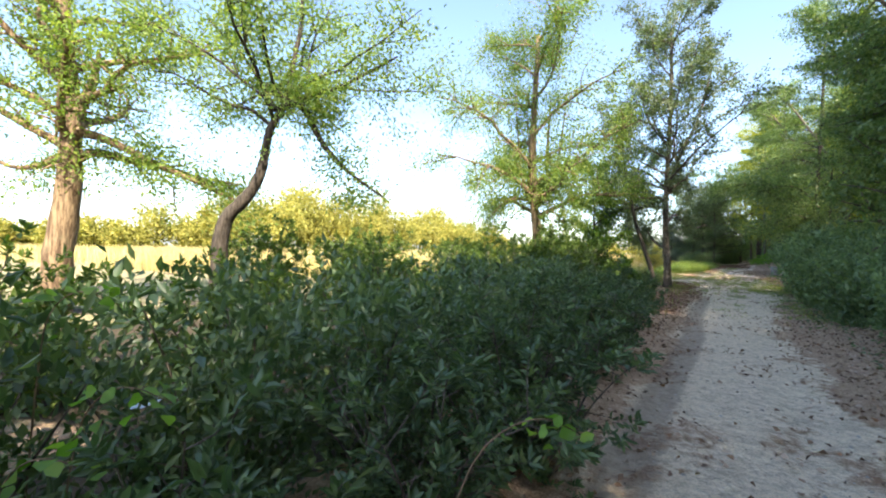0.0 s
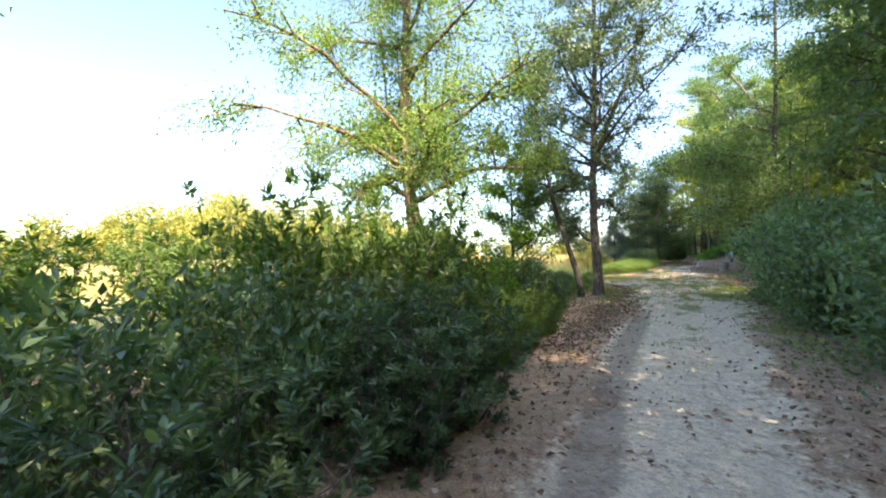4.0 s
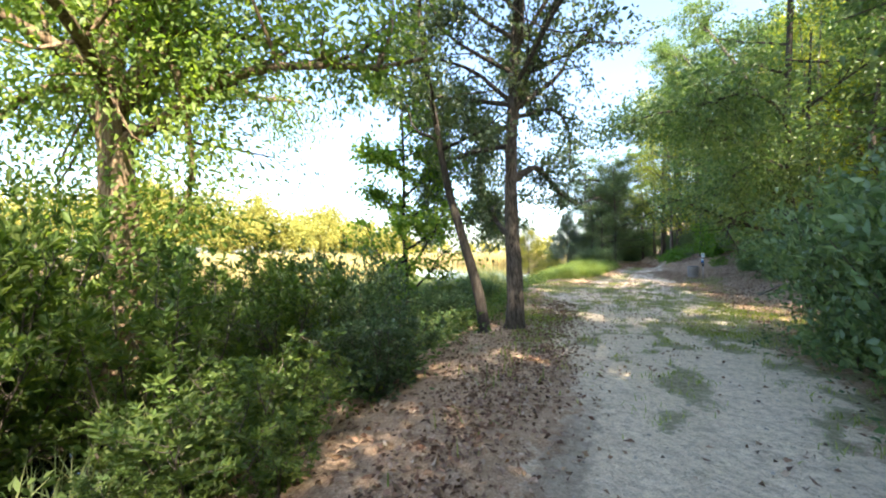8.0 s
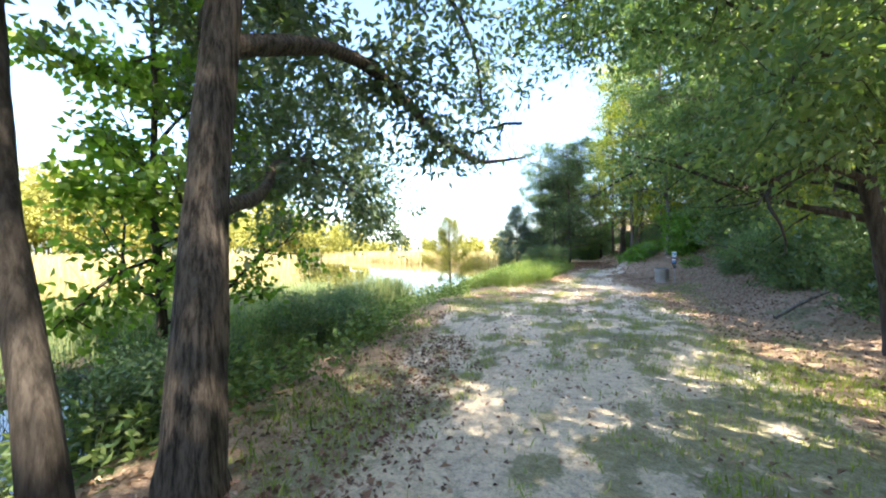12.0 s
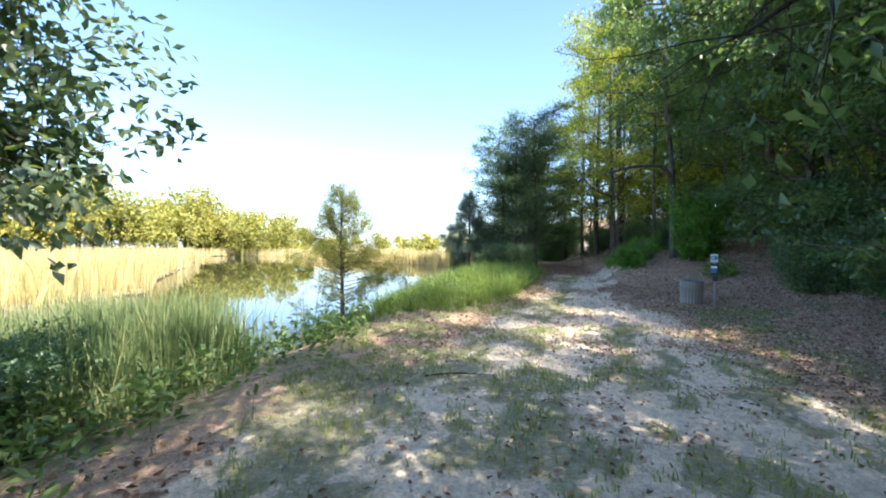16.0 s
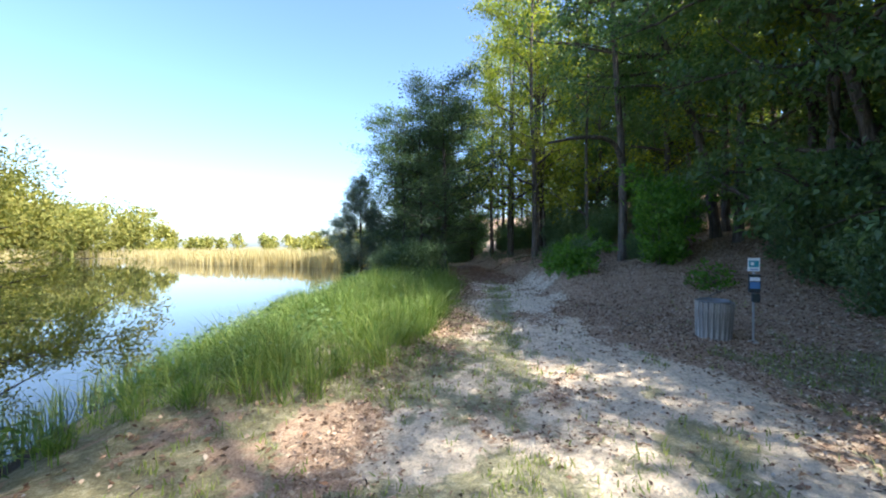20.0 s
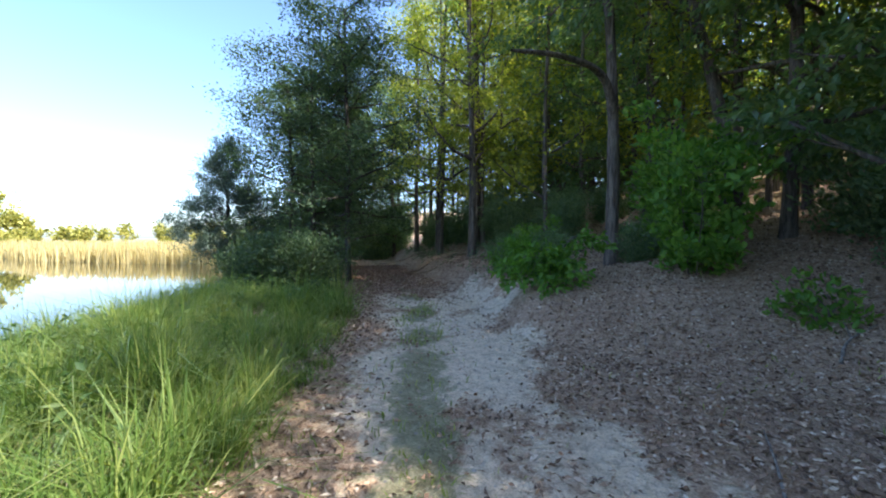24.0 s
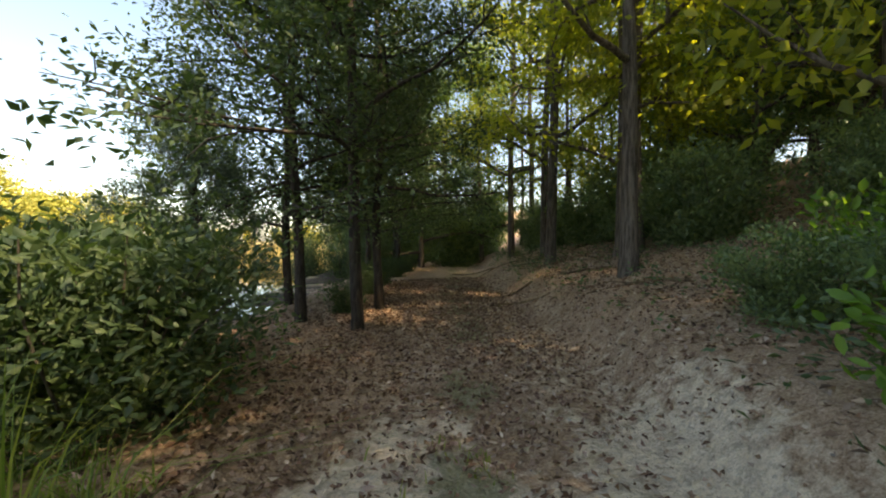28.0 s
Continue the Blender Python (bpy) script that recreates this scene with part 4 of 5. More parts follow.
poles = [tree("thin_trunk", "thin bare trunk inside the wood", [(0, 0, 0), (0.1, 0, 3), (-0.05, 0.1, 6), (0.2, 0, 11)], 0.07 + 0.03 * k, BARK_GREY, LEAF_WOOD_LIT, 460 + k,
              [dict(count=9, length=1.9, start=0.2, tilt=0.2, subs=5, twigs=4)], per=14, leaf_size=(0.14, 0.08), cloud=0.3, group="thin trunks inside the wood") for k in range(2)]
overhang = [tree("overhanging_tree", "leafy tree leaning out of the wood over the track", [(0, 0, 0), (-0.3, 0, 2.5), (-1.2, 0.1, 5.5), (-2.6, 0, 8.5), (-4.2, 0.2, 11.5)], 0.15, BARK_GREY, LEAF_WOOD, 470 + k,
                 [dict(count=24, length=3.4, start=0.36, tilt=0.0, lift=-0.02, subs=6, twigs=9, taper=0.4, side=math.pi)], per=12, leaf_size=(0.125, 0.065), cloud=0.22, droop=0.4, group="trees leaning out of the wood", flat=0.3, level=2.0) for k in range(2)]
for k, (s, d, size) in enumerate(((26.5, 6.8, 0.85), (29.5, 6.6, 0.85), (33.5, 7.0, 0.9), (36.6, 7.2, 0.85), (52.5, 8.0, 1.0), (56.0, 7.0, 1.0), (60.0, 6.6, 1.05))):
    x, y = place(s, d)
    dx, dy = np.subtract(place(s, d + 1), place(s, d))
    turn = math.degrees(math.atan2(dy, dx)) + (6 if k % 2 else -8)
    if k < 2:
        stand(overhang[k], x, y, turn, size)
    else:
        again(overhang[k % 2], x, y, turn, size)
for s in np.arange(11.0, 36.2, 1.6):
    plant(edge_shrubs, s, 3.4 + 0.25 * math.sin(s * 1.7), 0.95, 1.0)
for s in np.arange(11.0, 36.5, 2.6):
    plant(edge_trees[2:], s, 5.2 + 0.5 * math.sin(s), 0.82, 1.1 if s > 23 else 1.25)
for s in np.arange(1.0, 36.0, 2.9):
    plant(edge_trees[:2], s, 5.7 + 0.4 * math.sin(s * 3), 0.9, 1.05 if 17 < s < 23 else 1.7 if s < 26 else 1.35)
for s in np.arange(9.0, 42.0, 4.6):
    plant(deep_trees[:1] + edge_trees[:2], s, 9.0 + 1.0 * math.sin(s * 2), 1.0, 1.0 if 12 < s < 18 or s > 29 else 1.25)
# unseen row behind the start, added to keep sun off the wall's top
for s in np.arange(2.0, 12.0, 2.8):
    plant(deep_trees[:1], s, 11.5 + 1.0 * math.sin(s * 2.7), 1.1, 1.15)
for s in np.arange(49.8, 58.0, 3.7):
    plant(edge_trees[::2], s, 8.2 + 0.7 * math.sin(s * 1.3), 1.0)
for s in np.arange(51.5, 63.5, 1.55):
    plant(edge_trees if s < 56.5 else deep_trees, s, (7.3 if s < 56 else 6.8) + 0.5 * math.sin(s * 2.2), 0.85, 1.0)
for s in np.arange(44.0, 59.0, 2.0):
    plant(edge_shrubs, s, 7.0 + 0.5 * math.sin(s * 2.1), 1.05)
for s in np.arange(53.0, 57.5, 1.4):
    plant(edge_shrubs, s, 6.2 + 0.4 * math.sin(s * 3.1), 0.72)
for s, d in ((60.6, 2.9), (61.6, 2.6), (62.8, 2.7), (59.6, 4.2)):
    plant(edge_shrubs, s, d, 0.42)
for s in np.arange(64.5, 80.0, 3.4):
    plant(edge_trees, s, 8.4 + 0.8 * math.sin(s * 1.7), 0.9)
for s in np.arange(66.5, 80.0, 2.3):
    plant(edge_shrubs, s, 3.9 + 0.5 * math.sin(s * 2.3), 0.85)
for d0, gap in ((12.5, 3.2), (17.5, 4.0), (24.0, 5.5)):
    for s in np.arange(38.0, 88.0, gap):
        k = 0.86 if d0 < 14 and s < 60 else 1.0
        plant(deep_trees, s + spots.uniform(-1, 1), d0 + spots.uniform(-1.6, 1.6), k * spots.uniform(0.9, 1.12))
for s in np.arange(42.0, 84.0, 1.6):
    plant(poles, s, spots.uniform(6.5, 16.0), spots.uniform(0.75, 1.0))
for s in np.arange(62.0, 84.0, 1.3):
    plant(poles, s, spots.uniform(3.4, 8.0), spots.uniform(0.9, 1.2))
for s, d in ((65.4, 2.6), (67.2, 3.4), (69.5, 2.2), (72.0, 3.0), (75.0, 2.4), (77.5, 3.4)):
    plant(deep_trees, s, d, 0.92)
for s in np.arange(46.0, 84.0, 2.6):
    plant(edge_shrubs, s, 17.0 + 3.0 * math.sin(s * 1.9), 1.7)
# the wood closes over the track further on
for s, d in ((79, -1.6), (81, 1.5), (84, -0.5), (86, 2.0), (82, -4.5), (87, -2.5)):
    plant(edge_trees, s, d, 1.0)

# one tree added to cast shade on the sand left of the track
plant(deep_trees[:1], 41.3, 7.4, 1.0)
for s, d in ((63.5, 4.4), (65.0, 5.4), (66.6, 4.2), (68.2, 5.6), (64.4, 6.8), (61.8, 6.6), (70.0, 4.4)):
    plant(edge_shrubs, s, d, 0.62)
for s, d in ((31.8, 2.9), (33.3, 2.85), (34.8, 2.9), (36.0, 3.1), (37.0, 3.7)):
    plant(edge_shrubs, s, d, 0.95, 1.1)
for s, d in ((58.0, 10.0), (60.5, 9.2), (62.5, 10.5), (64.5, 8.0), (66.5, 10.0), (69.0, 7.0), (71.0, 10.0), (74.0, 8.0), (56.0, 11.5), (68.0, 13.0), (73.0, 13.0), (63.0, 14.0)):
    plant(edge_trees[:2], s, d, 0.8)

# -- dark thicket on the shore side, further on
dark_trees = [tree("shore_tree", "dark leafy tree standing between track and pond", [(0, 0, 0), (0.1, 0, 2.5), (-0.1, 0.2, 5.0), (0.1, 0.1, 8), (0.2, 0, 11)], 0.11, BARK_DARK, LEAF_SHORE, 480 + k,
                   [dict(count=26, length=3.3, start=0.3, tilt=0.0, lift=0.0, subs=6, twigs=9, taper=0.4)], per=11, leaf_size=(0.115, 0.058), cloud=0.27, group="dark trees on the shore", split=True) for k in range(2)]
shore_shrubs = [shrub("shore_shrub", "dark small-leaved shrub between the track and the pond", 490 + k, sz, tl, LEAF_SHORE, count=12, per=6, leaf_size=(0.095, 0.045), near=False, group="dark shrubs on the shore", cloud=0.13, upright=0.5)
                for k, (sz, tl) in enumerate(((1.2, 1.9), (1.0, 1.5)))]
for s, d in ((65.6, -2.5), (65.1, -1.65), (67.0, -1.6), (67.6, -3.4), (70.0, -1.9), (72.0, -2.6), (74.5, -2.0), (77.0, -2.6)):
    plant(dark_trees, s, d, 0.88, 0.68 if d < -2.2 else 0.85)
for s, d in ((61.9, -2.3), (62.9, -2.9)):
    plant(shore_shrubs, s, d, 0.9, 0.8)
for s in np.r_[61.6, 62.7, np.arange(76.0, 80.0, 1.5)]:
    plant(shore_shrubs, s, -3.2 - 0.4 * math.sin(s), 0.85)
for s in (62.6, 64.2):
    plant(shore_shrubs, s, -3.9, 0.85, 0.8)
for s in np.arange(80.0, 92.0, 2.0):
    plant(shore_shrubs, s, -6.5 + 2.6 * math.sin(s * 2.3), 1.3, 1.5)
for s, d in ((80, 0.2), (83, 1.4), (85, -1.8), (88, 0.6), (90, -3), (91, 2.5), (94, 0)):
    plant(edge_shrubs, s, d, 1.2, 1.5)
for s in np.arange(66.5, 78.0, 2.4):
    plant(shore_shrubs, s, -2.1, 0.4)


# ---- reeds, grass, litter ----
def scatter(n, box, keep, seed):
    """Up to n places in a box (x0, y0, x1, y1), thinned by keep(x, y, s, d) in 0..1, on the ground."""
    rng = np.random.default_rng(seed)
    x, y = rng.uniform(box[0], box[2], n), rng.uniform(box[1], box[3], n)
    s, d = along(x, y)
    m = rng.random(n) < keep(x, y, s, d)
    x, y = x[m], y[m]
    return np.stack([x, y, height(x, y)], 1), rng


def growth(name, label, category, mat, places, high, wide, rng, lean=0.3):
    g = Geo()
    g.blades(places, high, wide, rng, lean)
    return tagged(new(name, g.mesh(name, mat)), label, category, kind="stuff")


def clumped(x, y, scale, seed, lo=0.42, hi=0.6):
    return step(lo, hi, fbm(x * scale, y * scale, seed))


def out_of_pond(x, y, by=0.0):
    return (pond_depth(x, y) < -by).astype(float)


p, r = scatter(90000, (-26, 24, 12, 60), lambda x, y, s, d: out_of_pond(x, y) * step(-12, -17, d) * (0.25 + 0.75 * clumped(x, y, 0.3, 71)), 71)
growth("golden_reeds", "tall dry golden reeds covering the sunny marsh", "reeds", REED_GOLD, p, 1.5, 0.019, r, 0.3)
p, r = scatter(34000, (-95, 30, 10, 130), lambda x, y, s, d: out_of_pond(x, y) * step(-12, -18, d), 72)
growth("distant_reeds", "pale golden reed bed across the marsh", "reeds", REED_GOLD, p, 1.6, 0.09, r, 0.25)
p, r = scatter(30000, (-20, 68, 62, 175), lambda x, y, s, d: out_of_pond(x, y) * (d < -9) * step(175, 80, y), 73)
growth("far_bank_reeds", "golden reeds along the far bank of the pond", "reeds", REED_GOLD, p, 1.6, 0.1, r, 0.2)
g = Geo()
rg = np.random.default_rng(74)
rim = []
for a, b in zip(POND[8:13], POND[9:14]):
    for k in np.linspace(0, 1, 900):
        q = a + (b - a) * k + rg.normal(0, 0.5, 2)
        rim.append((q[0], q[1], WATER - 0.15))
g.blades(np.array(rim), 1.75, 0.07, rg, 0.2)
tagged(new("rim_reeds", g.mesh("rim_reeds", REED_GOLD)), "dense golden reeds standing at the far water line", "reeds", kind="stuff")

p, r = scatter(90000, (-4, 14, 15, 40), lambda x, y, s, d: out_of_pond(x, y, -0.5) * step(-2.9, -4.2, d) * step(25, 30, s) * (0.15 + 0.85 * clumped(x, y, 0.6, 75)) * step(-17, -11, d) * (1 - channel(x, y)), 75)
growth("marsh_grass", "tall green marsh grass below the track", "grass", REED_GREEN, p, 0.62, 0.016, r, 0.4)
p, r = scatter(16000, (9.0, 31, 14.5, 36), lambda x, y, s, d: np.exp(-((x - 11.9) / 0.9) ** 2 - ((y - 33.6) / 1.0) ** 2) + 0.5 * np.exp(-((x - 12.3) / 0.5) ** 2 - ((y - 32.0) / 0.9) ** 2), 76)
growth("cattail_clump", "clump of tall green reeds at the water's edge", "reeds", REED_GREEN, p, 1.15, 0.016, r, 0.28)
p, r = scatter(26000, (12, 33, 24, 60), lambda x, y, s, d: np.exp(-((pond_depth(x, y) + 0.1) / 0.35) ** 2) * (0.3 + 0.7 * clumped(x, y, 1.1, 77)), 77)
growth("shore_reeds", "low blue-green reeds fringing the pond", "reeds", REED_TEAL, p, 0.5, 0.022, r, 0.55)
p, r = scatter(130000, (13, 33, 25, 50), lambda x, y, s, d: step(-0.95, -1.35, d) * (pond_depth(x, y) < np.where(y < 39, -0.75, -0.1)) * step(35.3, 36.3, y + 1.4 * (fbm(x * 1.2, y * 1.2, 90) - 0.5)) * (1 - step(58.5, 62, s + np.minimum(d + 3.2, 0) * 1.5)) * (0.35 + 0.65 * clumped(x, y, 0.9, 78, 0.35, 0.6)), 78)
tuft = p[::9]
p = np.repeat(tuft, 22, 0) + r.normal(0, 0.05, (len(tuft) * 22, 3)) * np.array([1, 1, 0.0])
size = np.repeat((0.1 + 0.62 * step(0.25, 0.75, fbm(tuft[:, 0] * 1.9, tuft[:, 1] * 1.9, 86))) * r.uniform(0.6, 1.2, len(tuft)), 22)
growth("bank_grass", "long lush green grass on the pond bank", "grass", GRASS, p, size, 0.0095, r, 1.15)
p, r = scatter(400000, (8, 9, 25, 44), lambda x, y, s, d: cover(s, d, x, y)[1] * (0.12 + 0.88 * clumped(x, y, 3.2, 79)) * (d > -2.6) * (d < 4.5) * 0.75, 79)
growth("path_grass", "short worn grass growing through the sandy track", "grass", MOSSY, p, 0.075, 0.011, r, 0.8)
p, r = scatter(22000, (3, 8, 20, 36), lambda x, y, s, d: np.exp(-((d + np.interp(s, [0, 30, 36, 50], [1.2, 1.3, 1.7, 2.9])) / 0.35) ** 2) * clumped(x, y, 1.3, 80) * step(26, 30, s), 80)
growth("verge_grass", "tufts of green grass along the verge", "grass", GRASS, p, 0.2, 0.012, r, 0.5)


p, r = scatter(12000, (11, 22, 13.6, 25), lambda x, y, s, d: np.exp(-((x - 12.2) / 0.55) ** 2 - ((y - 23.6) / 0.65) ** 2) * (0.3 + 0.7 * clumped(x, y, 3.0, 87)), 87)
growth("verge_turf", "cushion of bright yellow-green turf beside the oak", "grass", TURF, p, 0.06, 0.01, r, 0.8)


p, r = scatter(30000, (14.5, 20.5, 19.5, 26.5), lambda x, y, s, d: (np.exp(-((x - 17.7) / 0.9) ** 2 - ((y - 23.8) / 1.2) ** 2) + 0.8 * np.exp(-((x - 15.6) / 0.5) ** 2 - ((y - 21.9) / 0.6) ** 2)) * (0.15 + 0.85 * clumped(x, y, 2.4, 89)), 89)
growth("moss_turf", "patches of bright yellow-green turf at the foot of the bank", "grass", TURF, p, 0.055, 0.01, r, 0.9)


def weeds(name, label, mat, n, box, keep, seed, size, tall):
    """Low leafy plants, each a few stalks of leaves."""
    p, rng = scatter(n, box, keep, seed)
    at = np.repeat(p, 9, 0) + rng.normal(0, 0.07, (len(p) * 9, 3)) * np.array([1, 1, 0.0])
    at[:, 2] += rng.uniform(0.05, 1.0, len(at)) * np.repeat(tall * rng.uniform(0.5, 1.2, len(p)), 9)
    way = rng.normal(0, 1, at.shape) * np.array([1, 1, 0.4]) + np.array([0, 0, 0.25])
    g = Geo()
    g.leaves(at, way, size, size * 0.42, rng)
    return tagged(new(name, g.mesh(name, mat)), label, "plants", kind="stuff")


weeds("marsh_weeds", "leafy green weeds on the marsh edge", LEAF_WEED, 15000, (4, 12, 15, 36), lambda x, y, s, d: (1 - channel(x, y)) * step(-2.2, -3.0, d) * step(-8, -4, d) * (pond_depth(x, y) < -0.2) * (0.25 + 0.75 * clumped(x, y, 0.8, 81)), 81, 0.12, 0.55)
weeds("bank_weeds", "leafy plants among the grass of the pond bank", LEAF_WEED, 11000, (14, 33, 24, 50), lambda x, y, s, d: step(-1.6, -2.6, d) * (pond_depth(x, y) < 0.1) * step(51, 54, s) * clumped(x, y, 0.7, 82), 82, 0.09, 0.5)
weeds("verge_weeds", "low green herbs beside the track", LEAF_BUSH, 3200, (2, -4, 16, 30), lambda x, y, s, d: np.exp(-((d - 2.3) / 0.5) ** 2) * (s < 38) * 0.8, 83, 0.09, 0.35)


weeds("slope_herbs", "low dark herbs on the foot of the bank", LEAF_BUSH, 5000, (22, 38, 33, 56), lambda x, y, s, d: step(1.3, 1.9, d) * step(5.5, 3.5, d) * step(60, 62, s) * (0.2 + 0.8 * clumped(x, y, 0.9, 88)), 88, 0.08, 0.3)


def litter_keep(x, y, s, d):
    sand, grass, rut = cover(s, d, x, y)
    return (0.04 + 0.07 * step(32, 38, s) * (1 - step(54, 57, s)) + 0.89 * (1 - sand)) * (1 - 0.6 * grass) * (d > -3.2) * (d < 10) * step(11, 6, d)


def litter(name, n, box, seed, size, mat=LITTER, keep=litter_keep, thin=0.55):
    p, rng = scatter(n, box, keep, seed)
    p[:, 2] += rng.uniform(0.003, 0.022, len(p))
    ang = rng.uniform(0, 2 * np.pi, len(p))
    way = np.stack([np.cos(ang), np.sin(ang), rng.normal(0.1, 0.3, len(p))], 1)
    g = Geo()
    g.leaves(p, way, size * rng.uniform(0.5, 1.2, len(p)), size * thin, rng, fold=0.6)
    return tagged(new(name, g.mesh(name, mat)), "dry brown fallen leaves covering the bank and verges", "leaves", kind="stuff")


litter("leaf_litter", 60000, (4, 0, 22, 30), 91, 0.075)
litter("bank_leaf_litter", 70000, (15, 28, 34, 50), 92, 0.06)
litter("bank_chips", 150000, (16, 30, 31, 46), 95, 0.055, CHIP, lambda x, y, s, d: litter_keep(x, y, s, d) * (d > -1.5) * (d < 6.5) * (1 - 0.8 * step(57, 60, s)), 0.42)
litter("verge_leaf_litter", 42000, (7, 10, 14, 27), 96, 0.07, LITTER_RED, lambda x, y, s, d: np.exp(-((d + 1.35) / 0.5) ** 2) * step(27, 29, s))
litter("reddish_leaf_litter", 60000, (20, 39, 31, 54), 94, 0.058, LITTER_RED, lambda x, y, s, d: (step(60, 63, s) * np.exp(-((d + 0.6) / 1.4) ** 2) + step(56, 60, s) * np.exp(-((d + 1.3) / 0.4) ** 2)) + 0.35 * step(60, 64, s) * (d > 0) * (d < 9))


def pebbles():
    p, rng = scatter(30000, (4, 0, 26, 46), lambda x, y, s, d: np.clip(cover(s, d, x, y)[0], 0, 1) * 0.6 * (s > 14), 93)
    m = len(p)
    r = (0.01 * np.exp(rng.normal(0, 0.45, m)))[:, None, None]
    base = np.array([(1, 0, 0), (0, 1, 0), (-1, 0, 0), (0, -1, 0), (0, 0, 0.75), (0, 0, -0.5)], float)
    v = p[:, None] + base[None] * r * rng.uniform(0.7, 1.3, (m, 6, 1))
    o = np.arange(m)[:, None, None] * 6
    t = (o + np.array([(0, 1, 4), (1, 2, 4), (2, 3, 4), (3, 0, 4)])[None]).reshape(-1, 3)
    g = Geo()
    g.add(v, None, t)
    return tagged(new("track_gravel", g.mesh("track_gravel", PEBBLE)), "small pale stones strewn on the sandy track", "gravel", kind="stuff")


pebbles()


# ---- far woods ----
def far_woods(name, label, spine, count, depth, tall, seed, size=0.95, per=260, profile=(0.8, 1.15, 0.8)):
    rng = np.random.default_rng(seed)
    spine = np.array(spine, float)
    seg = np.hypot(*np.diff(spine, axis=0).T)
    acc = np.r_[0, np.cumsum(seg)]
    g = Geo()
    for i in range(count):
        k = rng.uniform(0, acc[-1])
        x, y = np.interp(k, acc, spine[:, 0]), np.interp(k, acc, spine[:, 1])
        x, y = x + rng.normal(0, depth), y + rng.normal(0, depth)
        ht = tall * rng.uniform(0.5, 1.1) * float(np.interp(k / acc[-1], np.linspace(0, 1, len(profile)), profile))
        w = ht * rng.uniform(0.26, 0.4)
        c = np.array([x, y, ht * 0.52 + 0.2])
        lumps = rng.normal(size=(16, 3))
        lumps *= (rng.uniform(0.25, 1.0, 16) ** 0.4 / np.linalg.norm(lumps, axis=1))[:, None]
        k = rng.integers(0, 16, per)
        n = rng.normal(size=(per, 3))
        n /= np.linalg.norm(n, axis=1)[:, None]
        at = c + lumps[k] * np.array([w, w, ht * 0.42]) + n * np.array([w, w, ht * 0.3]) * 0.36
        g.leaves(at, n + rng.normal(0, 0.6, n.shape), size, size * 0.7, rng)
        g.tube([(x, y, -0.5), (x, y, ht * 0.7)], [0.25, 0.1], 4)
        k = rng.integers(0, 16, per // 4)
        n = rng.normal(size=(per // 4, 3))
        g.leaves(c + lumps[k] * np.array([w, w, ht * 0.4]) * 0.8 + n * w * 0.12, n, size * 1.7, size * 1.3, rng)
    return tagged(new(name, g.mesh(name, LEAF_FAR)), label, "woods", kind="stuff")


far_woods("far_woods", "sunlit yellow-green woods beyond the marsh", [(-14, 138), (-32, 122), (-48, 106), (-62, 90), (-84, 76), (-110, 52)], 150, 6.0, 15.5, 501, 0.5, 820, (0.75, 1.2, 1.4, 0.85, 0.45, 0.3))
far_woods("horizon_trees", "low hazy trees on the horizon beyond the reeds", [(-14, 190), (5, 215), (40, 235), (70, 230)], 40, 6.0, 7.0, 502, 0.8, 160)
far_woods("bank_thicket", "low yellow-green thicket behind the far reeds", [(24, 112), (32, 104), (38, 98)], 16, 2.5, 5.0, 503, 0.4, 260)
far_woods("shore_bushes", "golden bushes on the far shore", [(-18, 128), (-8, 132), (0, 128)], 26, 2.2, 3.8, 504, 0.35, 200)


# ---- litter bin and sign post ----
def plain(name, colour, rough=0.6, metal=0.0, var=0.25, scale=14.0):
    n = Nodes(name)
    col = n.mix(n.math("MULTIPLY", n.noise(scale, 5.0), var * 2), colour, tuple(c * 0.55 for c in colour))
    n.bsdf.inputs["Metallic"].default_value = metal
    return n.done(col, rough, 0.4)


def weathered_wood():
    n = Nodes("weathered_wood")
    grain = n.noise(26.0, 6.0, 0.7, n.stretched(1, 1, 0.06))
    obj = n.add("ShaderNodeObjectInfo")
    col = n.ramp(grain, [(0.36, (0.07, 0.062, 0.055)), (0.62, (0.62, 0.58, 0.52))])
    col = n.mix(n.math("MULTIPLY", obj.outputs["Random"], 0.5), col, (0.2, 0.185, 0.17))
    n.bump(grain, 0.6, 0.004)
    return n.done(col, 0.85, 0.2)


WOOD_GREY = weathered_wood()
STEEL = plain("galvanised_steel", (0.5, 0.5, 0.5), 0.45, 0.7)
LINER = plain("dull_liner_metal", (0.2, 0.2, 0.2), 0.6, 0.4)
DARK = plain("dark_plastic", (0.035, 0.045, 0.045), 0.5)
WHITE = plain("white_enamel", (0.75, 0.78, 0.78), 0.45, 0.0, 0.12)
TEAL = plain("teal_print", (0.05, 0.3, 0.36), 0.5)
BLUE = plain("blue_print", (0.08, 0.2, 0.42), 0.5)
CONCRETE = plain("pale_concrete", (0.5, 0.48, 0.44), 0.9)


def box_mesh(name, size, mat, bevel=0.004, at=(0, 0, 0)):
    bm = bmesh.new()
    bmesh.ops.create_cube(bm, size=1.0, matrix=Matrix.Translation(at) @ Matrix.Diagonal((*size, 1)))
    bmesh.ops.bevel(bm, geom=bm.edges[:], offset=min(bevel, min(size) * 0.3), segments=1, affect="EDGES")
    me = bpy.data.meshes.new(name)
    bm.to_mesh(me)
    bm.free()
    me.materials.append(mat)
    return me


